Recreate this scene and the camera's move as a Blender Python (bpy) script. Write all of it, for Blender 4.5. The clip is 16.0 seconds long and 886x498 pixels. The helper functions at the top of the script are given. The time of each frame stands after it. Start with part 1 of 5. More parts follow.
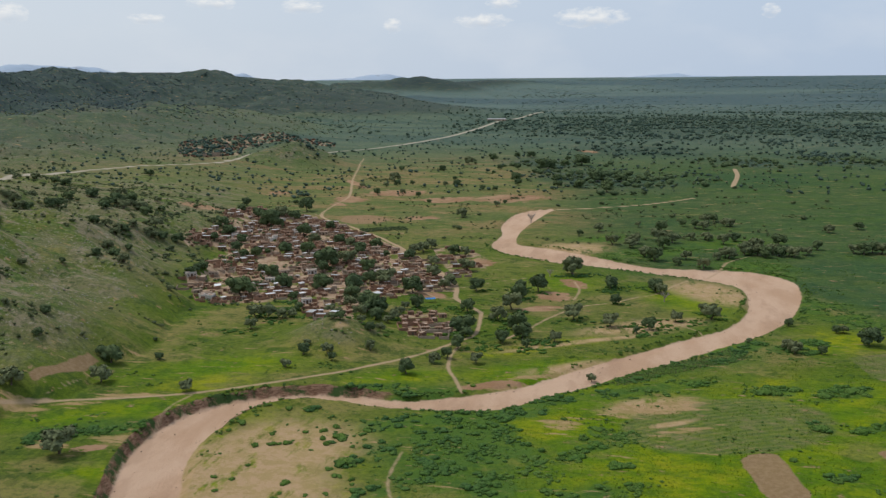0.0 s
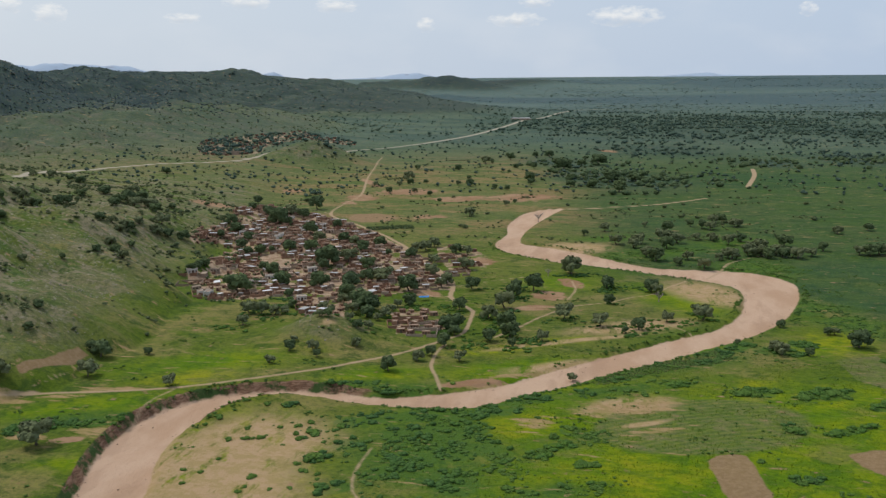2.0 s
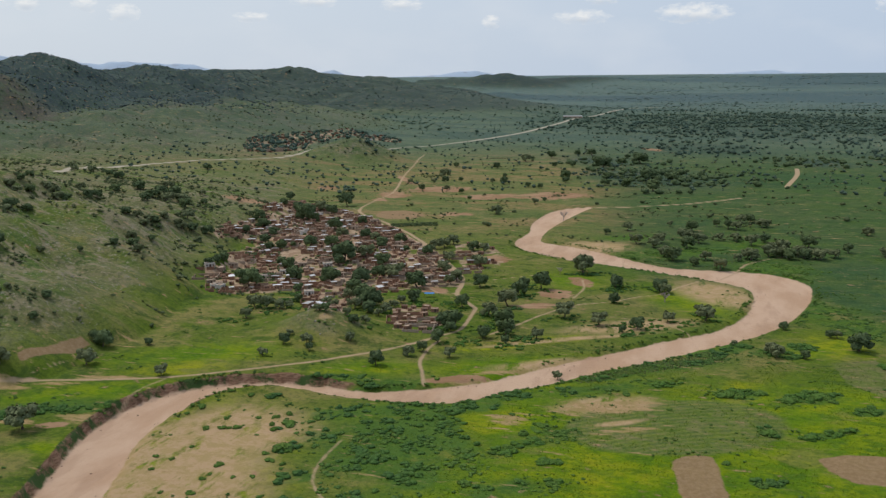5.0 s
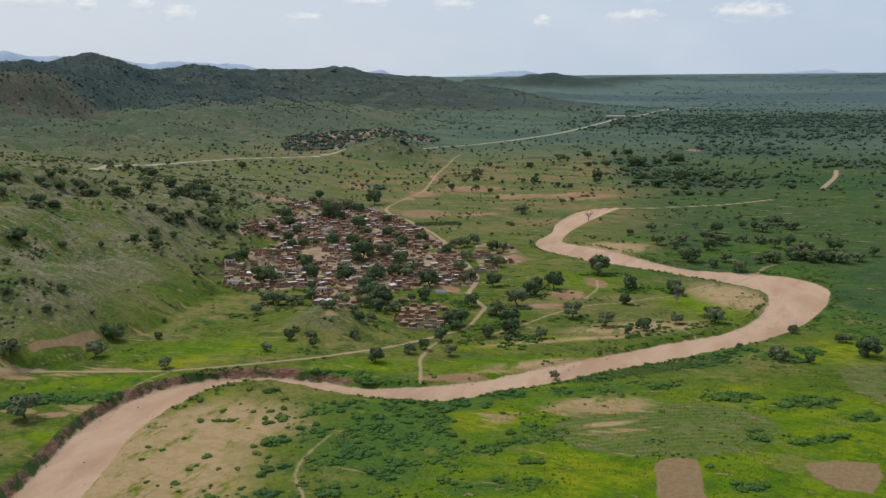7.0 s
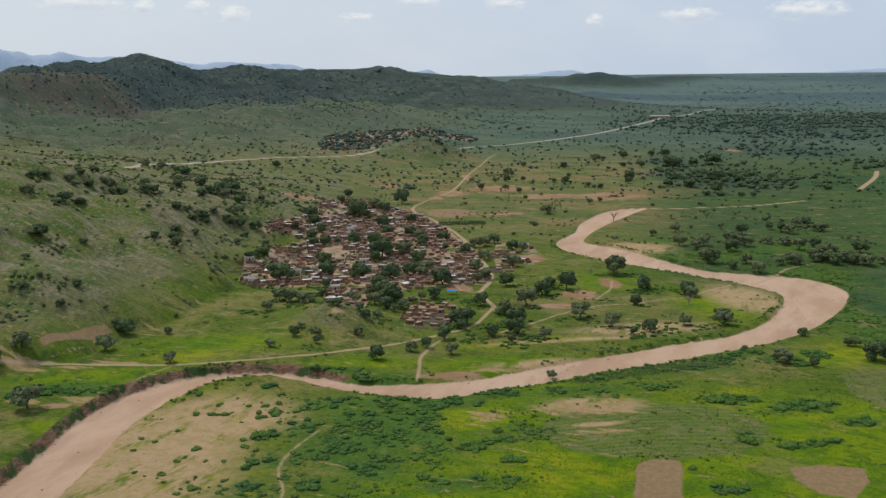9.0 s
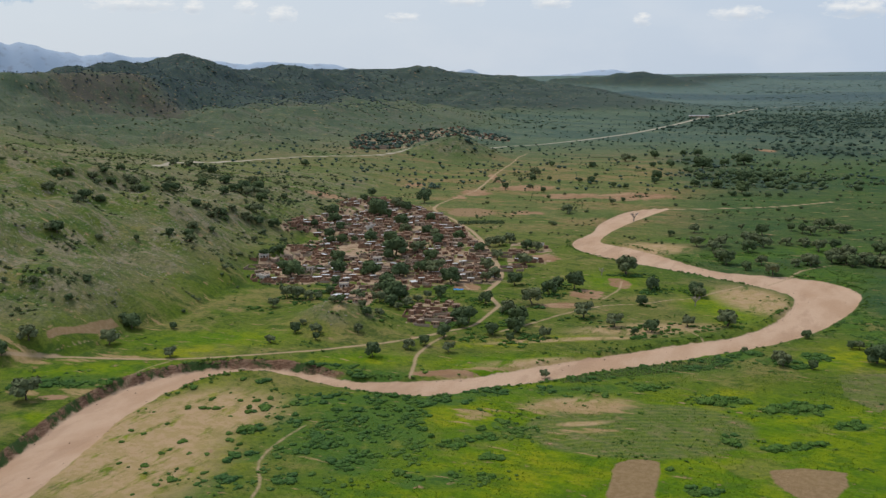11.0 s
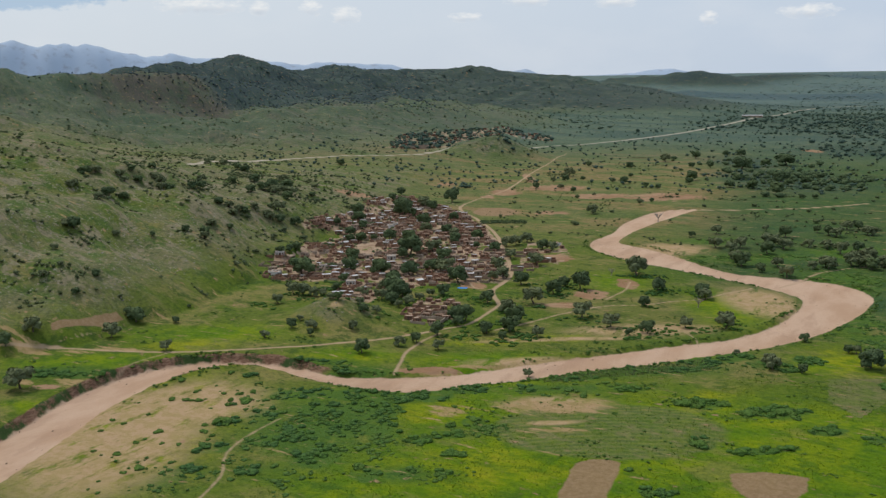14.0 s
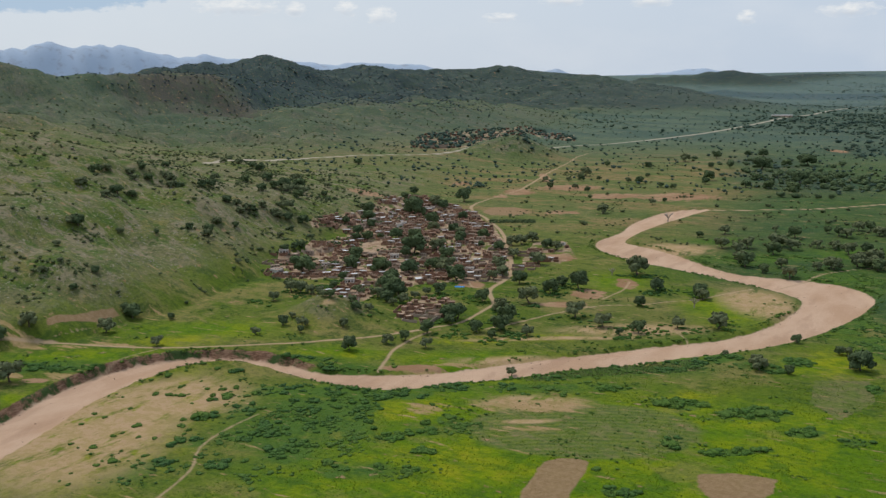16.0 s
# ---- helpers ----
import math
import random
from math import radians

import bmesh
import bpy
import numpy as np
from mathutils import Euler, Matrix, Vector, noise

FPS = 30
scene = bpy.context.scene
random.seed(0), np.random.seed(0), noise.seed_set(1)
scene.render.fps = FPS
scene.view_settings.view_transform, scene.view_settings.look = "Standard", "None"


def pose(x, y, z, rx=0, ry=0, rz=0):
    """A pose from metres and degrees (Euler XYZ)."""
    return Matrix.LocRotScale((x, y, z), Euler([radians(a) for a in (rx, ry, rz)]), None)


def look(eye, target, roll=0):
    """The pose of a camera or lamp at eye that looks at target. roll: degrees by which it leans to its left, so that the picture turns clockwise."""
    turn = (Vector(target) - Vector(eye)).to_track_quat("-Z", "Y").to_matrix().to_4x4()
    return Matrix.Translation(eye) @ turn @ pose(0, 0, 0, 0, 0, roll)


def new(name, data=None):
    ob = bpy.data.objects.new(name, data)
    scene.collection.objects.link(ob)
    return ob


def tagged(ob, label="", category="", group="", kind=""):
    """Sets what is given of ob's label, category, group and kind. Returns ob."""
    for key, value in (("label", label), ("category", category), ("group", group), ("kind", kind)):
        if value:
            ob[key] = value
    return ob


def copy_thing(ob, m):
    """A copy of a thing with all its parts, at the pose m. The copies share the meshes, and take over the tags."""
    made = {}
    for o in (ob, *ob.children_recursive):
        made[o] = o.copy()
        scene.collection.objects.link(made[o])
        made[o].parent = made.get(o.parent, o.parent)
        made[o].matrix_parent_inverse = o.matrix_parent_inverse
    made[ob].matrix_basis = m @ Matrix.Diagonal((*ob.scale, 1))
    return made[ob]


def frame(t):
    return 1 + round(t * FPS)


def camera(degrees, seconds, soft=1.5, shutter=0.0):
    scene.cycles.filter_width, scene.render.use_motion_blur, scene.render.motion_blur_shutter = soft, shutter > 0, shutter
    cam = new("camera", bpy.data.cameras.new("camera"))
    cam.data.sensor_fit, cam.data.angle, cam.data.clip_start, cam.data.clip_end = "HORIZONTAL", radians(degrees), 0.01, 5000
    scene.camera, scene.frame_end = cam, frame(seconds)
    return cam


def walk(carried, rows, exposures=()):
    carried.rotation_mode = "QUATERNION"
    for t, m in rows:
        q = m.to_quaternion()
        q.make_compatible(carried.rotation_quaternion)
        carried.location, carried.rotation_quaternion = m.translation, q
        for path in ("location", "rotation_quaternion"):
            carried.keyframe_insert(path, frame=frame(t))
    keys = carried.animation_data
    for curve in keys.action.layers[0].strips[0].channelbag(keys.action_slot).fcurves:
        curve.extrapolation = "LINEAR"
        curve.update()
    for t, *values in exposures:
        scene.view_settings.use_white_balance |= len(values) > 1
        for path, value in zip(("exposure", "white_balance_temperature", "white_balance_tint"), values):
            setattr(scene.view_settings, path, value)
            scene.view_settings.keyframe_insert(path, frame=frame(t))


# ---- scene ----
cam = camera(50.5, 16.0, soft=1.4)
PATH = [
    (0, (-45.66, -4.90, 119.18), (-120.37, 381.07, 45.42), -0.57),
    (0.5, (-40.97, -4.46, 119.06), (-118.81, 380.90, 45.30), -0.56),
    (1, (-36.07, -4.00, 119.05), (-117.15, 380.67, 45.22), -0.55),
    (1.5, (-31.03, -3.54, 119.09), (-115.48, 380.40, 45.18), -0.55),
    (2, (-25.95, -3.06, 119.16), (-113.84, 380.08, 45.14), -0.55),
    (2.5, (-20.92, -2.56, 119.21), (-112.32, 379.73, 45.08), -0.55),
    (3, (-16.04, -2.05, 119.21), (-110.96, 379.37, 44.98), -0.54),
    (5.5, (8.82, 2.12, 119.13), (-109.78, 376.75, 44.40), -0.62),
    (6, (13.71, 3.06, 119.12), (-109.84, 376.10, 44.41), -0.62),
    (6.5, (18.64, 4.01, 119.11), (-109.85, 375.38, 44.43), -0.62),
    (7, (23.59, 5.01, 119.11), (-109.82, 374.64, 44.45), -0.62),
    (7.5, (28.54, 6.10, 119.09), (-109.79, 373.92, 44.46), -0.63),
    (8, (33.49, 7.32, 119.05), (-109.76, 373.27, 44.46), -0.65),
    (8.5, (38.41, 8.73, 118.98), (-109.76, 372.72, 44.42), -0.69),
    (9, (43.29, 10.36, 118.86), (-109.81, 372.31, 44.35), -0.75),
    (11.5, (66.93, 18.47, 118.36), (-107.62, 370.61, 43.98), -0.84),
    (12, (71.65, 20.06, 118.41), (-107.22, 370.02, 44.04), -0.86),
    (12.5, (76.33, 21.87, 118.36), (-106.49, 369.80, 44.04), -0.89),
    (13, (80.97, 23.87, 118.21), (-105.51, 369.87, 43.97), -0.93),
    (13.5, (85.56, 26.01, 117.99), (-104.35, 370.17, 43.87), -0.96),
    (14, (90.09, 28.26, 117.73), (-103.06, 370.63, 43.72), -1.00),
    (14.5, (94.54, 30.58, 117.45), (-101.73, 371.19, 43.55), -1.03),
    (15, (98.92, 32.92, 117.16), (-100.42, 371.77, 43.37), -1.06),
    (15.5, (103.21, 35.26, 116.90), (-99.20, 372.30, 43.18), -1.08),
    (16, (107.41, 37.54, 116.70), (-98.12, 372.70, 43.01), -1.09),
]
walk(cam, [(t, look(eye, target, roll)) for t, eye, target, roll in PATH])

# ---- world and sun ----
world = bpy.data.worlds.new("sky")
scene.world = world
world.use_nodes = True
wn, wl = world.node_tree.nodes, world.node_tree.links


def wmath(op, a, b=None, c=None):
    n = wn.new("ShaderNodeMath")
    n.operation = op
    for i, v in enumerate((a, b, c)):
        if v is None:
            continue
        if isinstance(v, (int, float)):
            n.inputs[i].default_value = v
        else:
            wl.new(v, n.inputs[i])
    return n.outputs[0]


SUN_HIGH, SUN_TURN = 60, 70  # degrees above the horizon, and west of north
sky = wn.new("ShaderNodeTexSky")
sky.sky_type, sky.sun_disc = "NISHITA", False
sky.sun_elevation, sky.sun_rotation = radians(SUN_HIGH), radians(-SUN_TURN)
sky.dust_density = 2.0
tex = wn.new("ShaderNodeTexCoord")
split = wn.new("ShaderNodeSeparateXYZ")
wl.new(tex.outputs["Generated"], split.inputs[0])
up = wmath("MAXIMUM", split.outputs[2], 0.0)
# a thin high veil of cloud, whiter to the west, over the blue
veil = wn.new("ShaderNodeMix")
veil.data_type = "RGBA"
west = wmath("MULTIPLY_ADD", split.outputs[0], -0.75, 0.45)
west = wmath("MINIMUM", wmath("MAXIMUM", west, 0.0), 1.0)
wl.new(west, veil.inputs[0])
veil.inputs[6].default_value, veil.inputs[7].default_value = (0.46, 0.585, 0.78, 1), (0.67, 0.74, 0.82, 1)
nish = wn.new("ShaderNodeMix")
nish.data_type, nish.blend_type = "RGBA", "MULTIPLY"
nish.inputs[0].default_value = 1
wl.new(sky.outputs[0], nish.inputs[6])
nish.inputs[7].default_value = (0.1, 0.1, 0.1, 1)
base = wn.new("ShaderNodeMix")
base.data_type = "RGBA"
base.inputs[0].default_value = 0.9
wl.new(nish.outputs[2], base.inputs[6])
wl.new(veil.outputs[2], base.inputs[7])
# soft streaks low in the sky
flat = wn.new("ShaderNodeVectorMath")
flat.operation = "MULTIPLY"
flat.inputs[1].default_value = (1, 1, 2.2)
wl.new(tex.outputs["Generated"], flat.inputs[0])
streak = wn.new("ShaderNodeTexNoise")
streak.inputs["Scale"].default_value, streak.inputs["Detail"].default_value = 7, 5
wl.new(flat.outputs[0], streak.inputs["Vector"])
fluff = wn.new("ShaderNodeTexNoise")
fluff.inputs["Scale"].default_value, fluff.inputs["Detail"].default_value, fluff.inputs["Roughness"].default_value = 85, 8, 0.62
wl.new(flat.outputs[0], fluff.inputs["Vector"])
wisp = wn.new("ShaderNodeMapRange")
wisp.inputs[1].default_value, wisp.inputs[2].default_value, wisp.inputs[4].default_value = 0.5, 0.85, 0.4
wl.new(streak.outputs[0], wisp.inputs[0])
# fair-weather cumulus: turn west of north, height, half width, half height, in radians
CLOUDS = [
    (0.036, 0.054, 0.029, 0.0075), (0.241, 0.048, 0.0075, 0.0055), (0.147, 0.0525, 0.023, 0.0055), (0.423, 0.0715, 0.019, 0.006),
    (0.486, 0.0555, 0.015, 0.004), (0.333, 0.068, 0.018, 0.0055), (0.127, 0.070, 0.0135, 0.005), (-0.138, 0.057, 0.007, 0.005),
    (0.61, 0.059, 0.012, 0.0075), (0.7525, 0.070, 0.036, 0.007), (0.697, 0.067, 0.009, 0.0055),
    (0.645, 0.0666, 0.0095, 0.006), (-0.22, 0.075, 0.03, 0.006), (-0.3, 0.06, 0.02, 0.005), (1.1, 0.075, 0.04, 0.009),
]
turn = wmath("ARCTAN2", wmath("MULTIPLY", split.outputs[0], -1.0), split.outputs[1])
high = wmath("ARCSINE", split.outputs[2])
cover, shade = None, None
for a, e, w, h in CLOUDS:
    w, h = w * 1.5, h * 1.6
    du = wmath("MULTIPLY", wmath("SUBTRACT", turn, a), 1 / w)
    dv = wmath("MULTIPLY", wmath("SUBTRACT", high, e), 1 / h)
    r = wmath("ADD", wmath("MULTIPLY", du, du), wmath("MULTIPLY", dv, dv))
    k = wmath("MAXIMUM", wmath("SUBTRACT", 1.0, r), 0.0)
    cover = k if cover is None else wmath("MAXIMUM", cover, k)
    low = wmath("MULTIPLY", k, wmath("MAXIMUM", wmath("MULTIPLY", dv, -1.0), 0.0))
    shade = low if shade is None else wmath("MAXIMUM", shade, low)
cover = wmath("MULTIPLY", wmath("MINIMUM", wmath("MULTIPLY", cover, 5.0), 1.0), wmath("ADD", cover, wmath("MULTIPLY_ADD", fluff.outputs[0], 3.4, -1.75)))
dense = wn.new("ShaderNodeMapRange")
dense.inputs[1].default_value, dense.inputs[2].default_value, dense.inputs[4].default_value = 0.15, 1.25, 0.85
wl.new(cover, dense.inputs[0])
thick = wmath("MULTIPLY", dense.outputs[0], 1.0)
puff = wn.new("ShaderNodeMix")
puff.data_type = "RGBA"
wl.new(wmath("MINIMUM", wmath("MULTIPLY", shade, 2.4), 1.0), puff.inputs[0])
puff.inputs[6].default_value, puff.inputs[7].default_value = (0.87, 0.88, 0.88, 1), (0.56, 0.62, 0.70, 1)
hazy = wn.new("ShaderNodeMix")
hazy.data_type = "RGBA"
wl.new(wisp.outputs[0], hazy.inputs[0])
wl.new(base.outputs[2], hazy.inputs[6])
hazy.inputs[7].default_value = (0.76, 0.79, 0.83, 1)
full = wn.new("ShaderNodeMix")
full.data_type = "RGBA"
wl.new(thick, full.inputs[0])
wl.new(hazy.outputs[2], full.inputs[6])
wl.new(puff.outputs[2], full.inputs[7])
# the blue-grey underside of a large cloud in the west
du = wmath("MULTIPLY", wmath("SUBTRACT", turn, 0.95), 1 / 0.125)
dv = wmath("MULTIPLY", wmath("SUBTRACT", high, 0.080), 1 / 0.017)
belly = wmath("SUBTRACT", 1.0, wmath("ADD", wmath("MULTIPLY", du, du), wmath("MULTIPLY", dv, dv)))
belly = wmath("ADD", belly, wmath("MULTIPLY_ADD", fluff.outputs[0], 1.6, -0.8))
soft_belly = wn.new("ShaderNodeMapRange")
soft_belly.inputs[1].default_value, soft_belly.inputs[2].default_value, soft_belly.inputs[4].default_value = 0.0, 0.4, 0.85
wl.new(belly, soft_belly.inputs[0])
under = wn.new("ShaderNodeMix")
under.data_type = "RGBA"
wl.new(soft_belly.outputs[0], under.inputs[0])
wl.new(full.outputs[2], under.inputs[6])
under.inputs[7].default_value = (0.40, 0.54, 0.70, 1)
wl.new(under.outputs[2], wn["Background"].inputs[0])
wn["Background"].inputs[1].default_value = 0.97

sun = new("sun", bpy.data.lights.new("sun", "SUN"))
sun.data.energy, sun.data.angle, sun.data.color = 2.06, radians(14), (1, 0.965, 0.91)
sun.matrix_world = look(
    (-math.sin(radians(SUN_TURN)) * math.cos(radians(SUN_HIGH)), math.cos(radians(SUN_TURN)) * math.cos(radians(SUN_HIGH)), math.sin(radians(SUN_HIGH))),
    (0, 0, 0))


# ---- materials ----
class Mat:
    """A node material with short helpers."""

    def __init__(self, name, rough=0.85, metal=0.0):
        self.m = bpy.data.materials.new(name)
        self.m.use_nodes = True
        self.n, self.l = self.m.node_tree.nodes, self.m.node_tree.links
        self.b = self.n["Principled BSDF"]
        self.b.inputs["Roughness"].default_value, self.b.inputs["Metallic"].default_value = rough, metal
        self.b.inputs["Specular IOR Level"].default_value = 0.25
        self.co = self.n.new("ShaderNodeTexCoord").outputs["Object"]

    def put(self, v, socket):
        if isinstance(v, (int, float)):
            socket.default_value = v
        elif isinstance(v, tuple):
            socket.default_value = (*v, 1) if len(v) == 3 else v
        else:
            self.l.new(v, socket)

    def noise(self, scale, detail=4, rough=0.55, stretch=None):
        t = self.n.new("ShaderNodeTexNoise")
        t.inputs["Scale"].default_value, t.inputs["Detail"].default_value, t.inputs["Roughness"].default_value = scale, detail, rough
        co = self.co
        if stretch:
            m = self.n.new("ShaderNodeMapping")
            m.inputs["Scale"].default_value, m.inputs["Rotation"].default_value = stretch[0], (0, 0, radians(stretch[1]))
            self.l.new(co, m.inputs[0])
            co = m.outputs[0]
        self.l.new(co, t.inputs["Vector"])
        return t.outputs[0]

    def ramp(self, v, a, b, lo=0.0, hi=1.0):
        r = self.n.new("ShaderNodeMapRange")
        r.interpolation_type = "SMOOTHSTEP"
        for i, x in enumerate((a, b, lo, hi)):
            r.inputs[i + 1].default_value = x
        self.l.new(v, r.inputs[0])
        return r.outputs[0]

    def math(self, op, a, b=0.0):
        r = self.n.new("ShaderNodeMath")
        r.operation = op
        self.put(a, r.inputs[0]), self.put(b, r.inputs[1])
        return r.outputs[0]

    def mix(self, f, a, b, how="MIX"):
        r = self.n.new("ShaderNodeMix")
        r.data_type, r.blend_type = "RGBA", how
        self.put(f, r.inputs[0]), self.put(a, r.inputs[6]), self.put(b, r.inputs[7])
        return r.outputs[2]

    def attr(self, name):
        a = self.n.new("ShaderNodeAttribute")
        a.attribute_name = name
        return a.outputs["Fac"]

    def random(self):
        return self.n.new("ShaderNodeObjectInfo").outputs["Random"]

    def island(self):
        return self.n.new("ShaderNodeNewGeometry").outputs["Random Per Island"]

    def bump(self, v, strength, distance):
        r = self.n.new("ShaderNodeBump")
        r.inputs["Strength"].default_value, r.inputs["Distance"].default_value = strength, distance
        self.l.new(v, r.inputs["Height"])
        self.l.new(r.outputs[0], self.b.inputs["Normal"])

    def done(self, colour):
        self.put(colour, self.b.inputs["Base Color"])
        return self.m


def ground_material():
    g = Mat("ground_cover", 0.95)
    g.b.inputs["Specular IOR Level"].default_value = 0.08
    big, fine, grain = g.noise(0.010, 5), g.noise(0.3, 8, 0.72), g.noise(1.3, 6, 0.72)
    mid, mid2, mid3 = g.noise(0.045, 9, 0.7), g.noise(0.075, 9, 0.7, ((1, 1.3, 1), 20)), g.noise(0.02, 8, 0.68, ((1, 1.5, 1), -35))
    wob = g.math("MULTIPLY", g.math("SUBTRACT", g.noise(0.22, 7, 0.7), 0.5), 6.0)
    spot, spot2 = g.noise(0.16, 9, 0.74, ((1, 1.2, 1), 15)), g.noise(0.55, 8, 0.74)
    green, olive, straw, dark = (0.080, 0.122, 0.011), (0.120, 0.138, 0.024), (0.215, 0.175, 0.062), (0.042, 0.076, 0.013)
    grass = g.mix(g.ramp(big, 0.42, 0.58), green, olive)
    grass = g.mix(g.ramp(mid3, 0.49, 0.60, 0.0, 0.75), grass, straw)
    grass = g.mix(g.ramp(mid2, 0.52, 0.60, 0.0, 0.75), grass, dark)
    bare = g.math("MULTIPLY", g.attr("worn"), g.ramp(g.noise(0.014, 9, 0.7, ((0.6, 1.8, 1), 25)), 0.47, 0.57, 0.0, 0.85))
    grass = g.mix(g.math("MULTIPLY", g.attr("worn"), 0.55), grass, g.mix(g.ramp(mid, 0.44, 0.56), (0.138, 0.145, 0.062), (0.098, 0.122, 0.050)))
    grass = g.mix(bare, grass, g.mix(g.ramp(spot, 0.42, 0.58), (0.27, 0.165, 0.085), (0.19, 0.155, 0.055)))
    # rainy-season meadow
    patch = g.noise(0.11, 7, 0.62, ((1, 1.6, 1), 25))
    lush = g.mix(g.ramp(mid, 0.44, 0.56), (0.092, 0.168, 0.002), (0.156, 0.210, 0.002))
    lush = g.mix(g.ramp(patch, 0.51, 0.59, 0.0, 0.8), lush, (0.066, 0.134, 0.005))
    lush = g.mix(g.ramp(mid2, 0.55, 0.62, 0.0, 0.75), lush, (0.052, 0.112, 0.007))
    lush = g.mix(g.ramp(mid3, 0.54, 0.62, 0.0, 0.55), lush, (0.20, 0.18, 0.045))
    grass = g.mix(g.math("MULTIPLY", g.attr("lush"), 0.92), grass, lush)
    gone = g.math("MULTIPLY", g.attr("yellow"), g.ramp(patch, 0.40, 0.54, 1.0, 0.25))
    grass = g.mix(gone, grass, g.mix(g.ramp(mid, 0.42, 0.58), (0.170, 0.222, 0.002), (0.240, 0.245, 0.008)))
    crop = g.mix(g.ramp(mid2, 0.46, 0.56), (0.036, 0.082, 0.028), (0.025, 0.064, 0.025))
    grass = g.mix(g.math("MULTIPLY", g.attr("crop"), g.ramp(mid3, 0.40, 0.50, 0.75, 0.97)), grass, crop)
    brush = g.math("MULTIPLY", g.attr("brush"), g.ramp(mid, 0.38, 0.50))
    grass = g.mix(brush, grass, g.mix(g.ramp(spot, 0.44, 0.56), (0.048, 0.104, 0.017), (0.076, 0.138, 0.016)))
    thick = g.math("MULTIPLY", g.ramp(g.math("ADD", g.attr("thicket"), g.math("MULTIPLY", wob, 0.12)), 0.34, 0.62), g.ramp(patch, 0.40, 0.52, 0.45, 1.0))
    grass = g.mix(thick, grass, g.mix(g.ramp(spot2, 0.42, 0.58), (0.050, 0.108, 0.020), (0.078, 0.140, 0.020)))
    # a field tilled in long curved furrows
    wave = g.math("SINE", g.math("MULTIPLY", g.math("ADD", g.attr("furrow"), g.math("MULTIPLY", wob, 0.25)), 2.1))
    till = g.mix(g.ramp(wave, -0.6, 0.9), (0.088, 0.118, 0.034), (0.135, 0.148, 0.044))
    till = g.mix(g.ramp(patch, 0.50, 0.62, 0.0, 0.7), till, (0.205, 0.172, 0.078))
    grass = g.mix(g.math("MULTIPLY", g.attr("tilled"), g.ramp(spot, 0.40, 0.62, 0.95, 0.55)), grass, till)
    fall = g.ramp(g.math("ADD", g.attr("fallow"), g.math("MULTIPLY", wob, 0.10)), 0.35, 0.65)
    grass = g.mix(g.math("MULTIPLY", fall, 0.65), grass, g.mix(g.ramp(patch, 0.42, 0.58), (0.125, 0.145, 0.042), (0.185, 0.155, 0.078)))
    # stony hillside
    slope = g.attr("hill")
    scree, turf = g.noise(0.05, 9, 0.70, ((1, 1.7, 1), -20)), g.noise(0.022, 8, 0.68)
    stony = g.mix(g.ramp(spot, 0.42, 0.58), (0.118, 0.120, 0.054), (0.190, 0.160, 0.092))
    grass = g.mix(g.math("MULTIPLY", slope, g.ramp(turf, 0.42, 0.54, 0.2, 0.9)), grass, stony)
    grass = g.mix(g.math("MULTIPLY", slope, g.ramp(scree, 0.50, 0.58, 0.0, 0.8)), grass, (0.066, 0.112, 0.022))
    grass = g.mix(g.math("MULTIPLY", slope, g.ramp(g.noise(0.045, 8, 0.7, ((1, 2.0, 1), 10)), 0.52, 0.58, 0.0, 0.85)), grass, (0.230, 0.185, 0.120))
    grass = g.mix(g.math("MULTIPLY", slope, g.ramp(g.noise(0.45, 7, 0.72), 0.56, 0.62, 0.0, 0.8)), grass, (0.31, 0.27, 0.20))
    grass = g.mix(g.math("MULTIPLY", slope, g.ramp(g.noise(0.33, 7, 0.72), 0.55, 0.62, 0.0, 0.75)), grass, (0.044, 0.070, 0.022))
    # upland ground, with a bluish haze tint painted in beyond the near slopes
    fell = g.mix(g.ramp(g.noise(0.006, 8, 0.7), 0.42, 0.56), (0.108, 0.122, 0.076), (0.072, 0.098, 0.064))
    fell = g.mix(g.ramp(mid3, 0.50, 0.58, 0.0, 0.8), fell, (0.128, 0.112, 0.092))
    fell = g.mix(g.ramp(mid2, 0.51, 0.57, 0.0, 0.85), fell, (0.054, 0.078, 0.060))
    grass = g.mix(g.math("MULTIPLY", g.attr("upland"), 0.85), grass, fell)
    # far woods and hills, the far ground lightened and blued to paint in haze
    far = g.mix(g.ramp(g.noise(0.0045, 8, 0.68, ((0.5, 1.9, 1), 12)), 0.44, 0.56), (0.096, 0.130, 0.092), (0.062, 0.098, 0.080))
    far = g.mix(g.ramp(g.noise(0.03, 7, 0.7, ((0.6, 1.6, 1), 12)), 0.52, 0.60, 0.0, 0.6), far, (0.048, 0.078, 0.062))
    grass = g.mix(g.attr("wood"), grass, far)
    grass = g.mix(g.math("MULTIPLY", g.attr("wooded"), g.ramp(g.noise(0.012, 7, 0.7, ((0.5, 1.7, 1), 12)), 0.38, 0.50, 0.4, 0.95)), grass, (0.042, 0.069, 0.055))
    # rim ground turned blue-grey: horizon haze painted into its colour
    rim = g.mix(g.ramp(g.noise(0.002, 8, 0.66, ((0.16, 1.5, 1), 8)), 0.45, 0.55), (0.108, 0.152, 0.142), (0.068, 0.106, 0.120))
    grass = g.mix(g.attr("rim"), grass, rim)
    grass = g.mix(g.math("MULTIPLY", g.attr("heath"), g.ramp(mid3, 0.40, 0.55, 0.3, 0.9)), grass, (0.088, 0.074, 0.066))
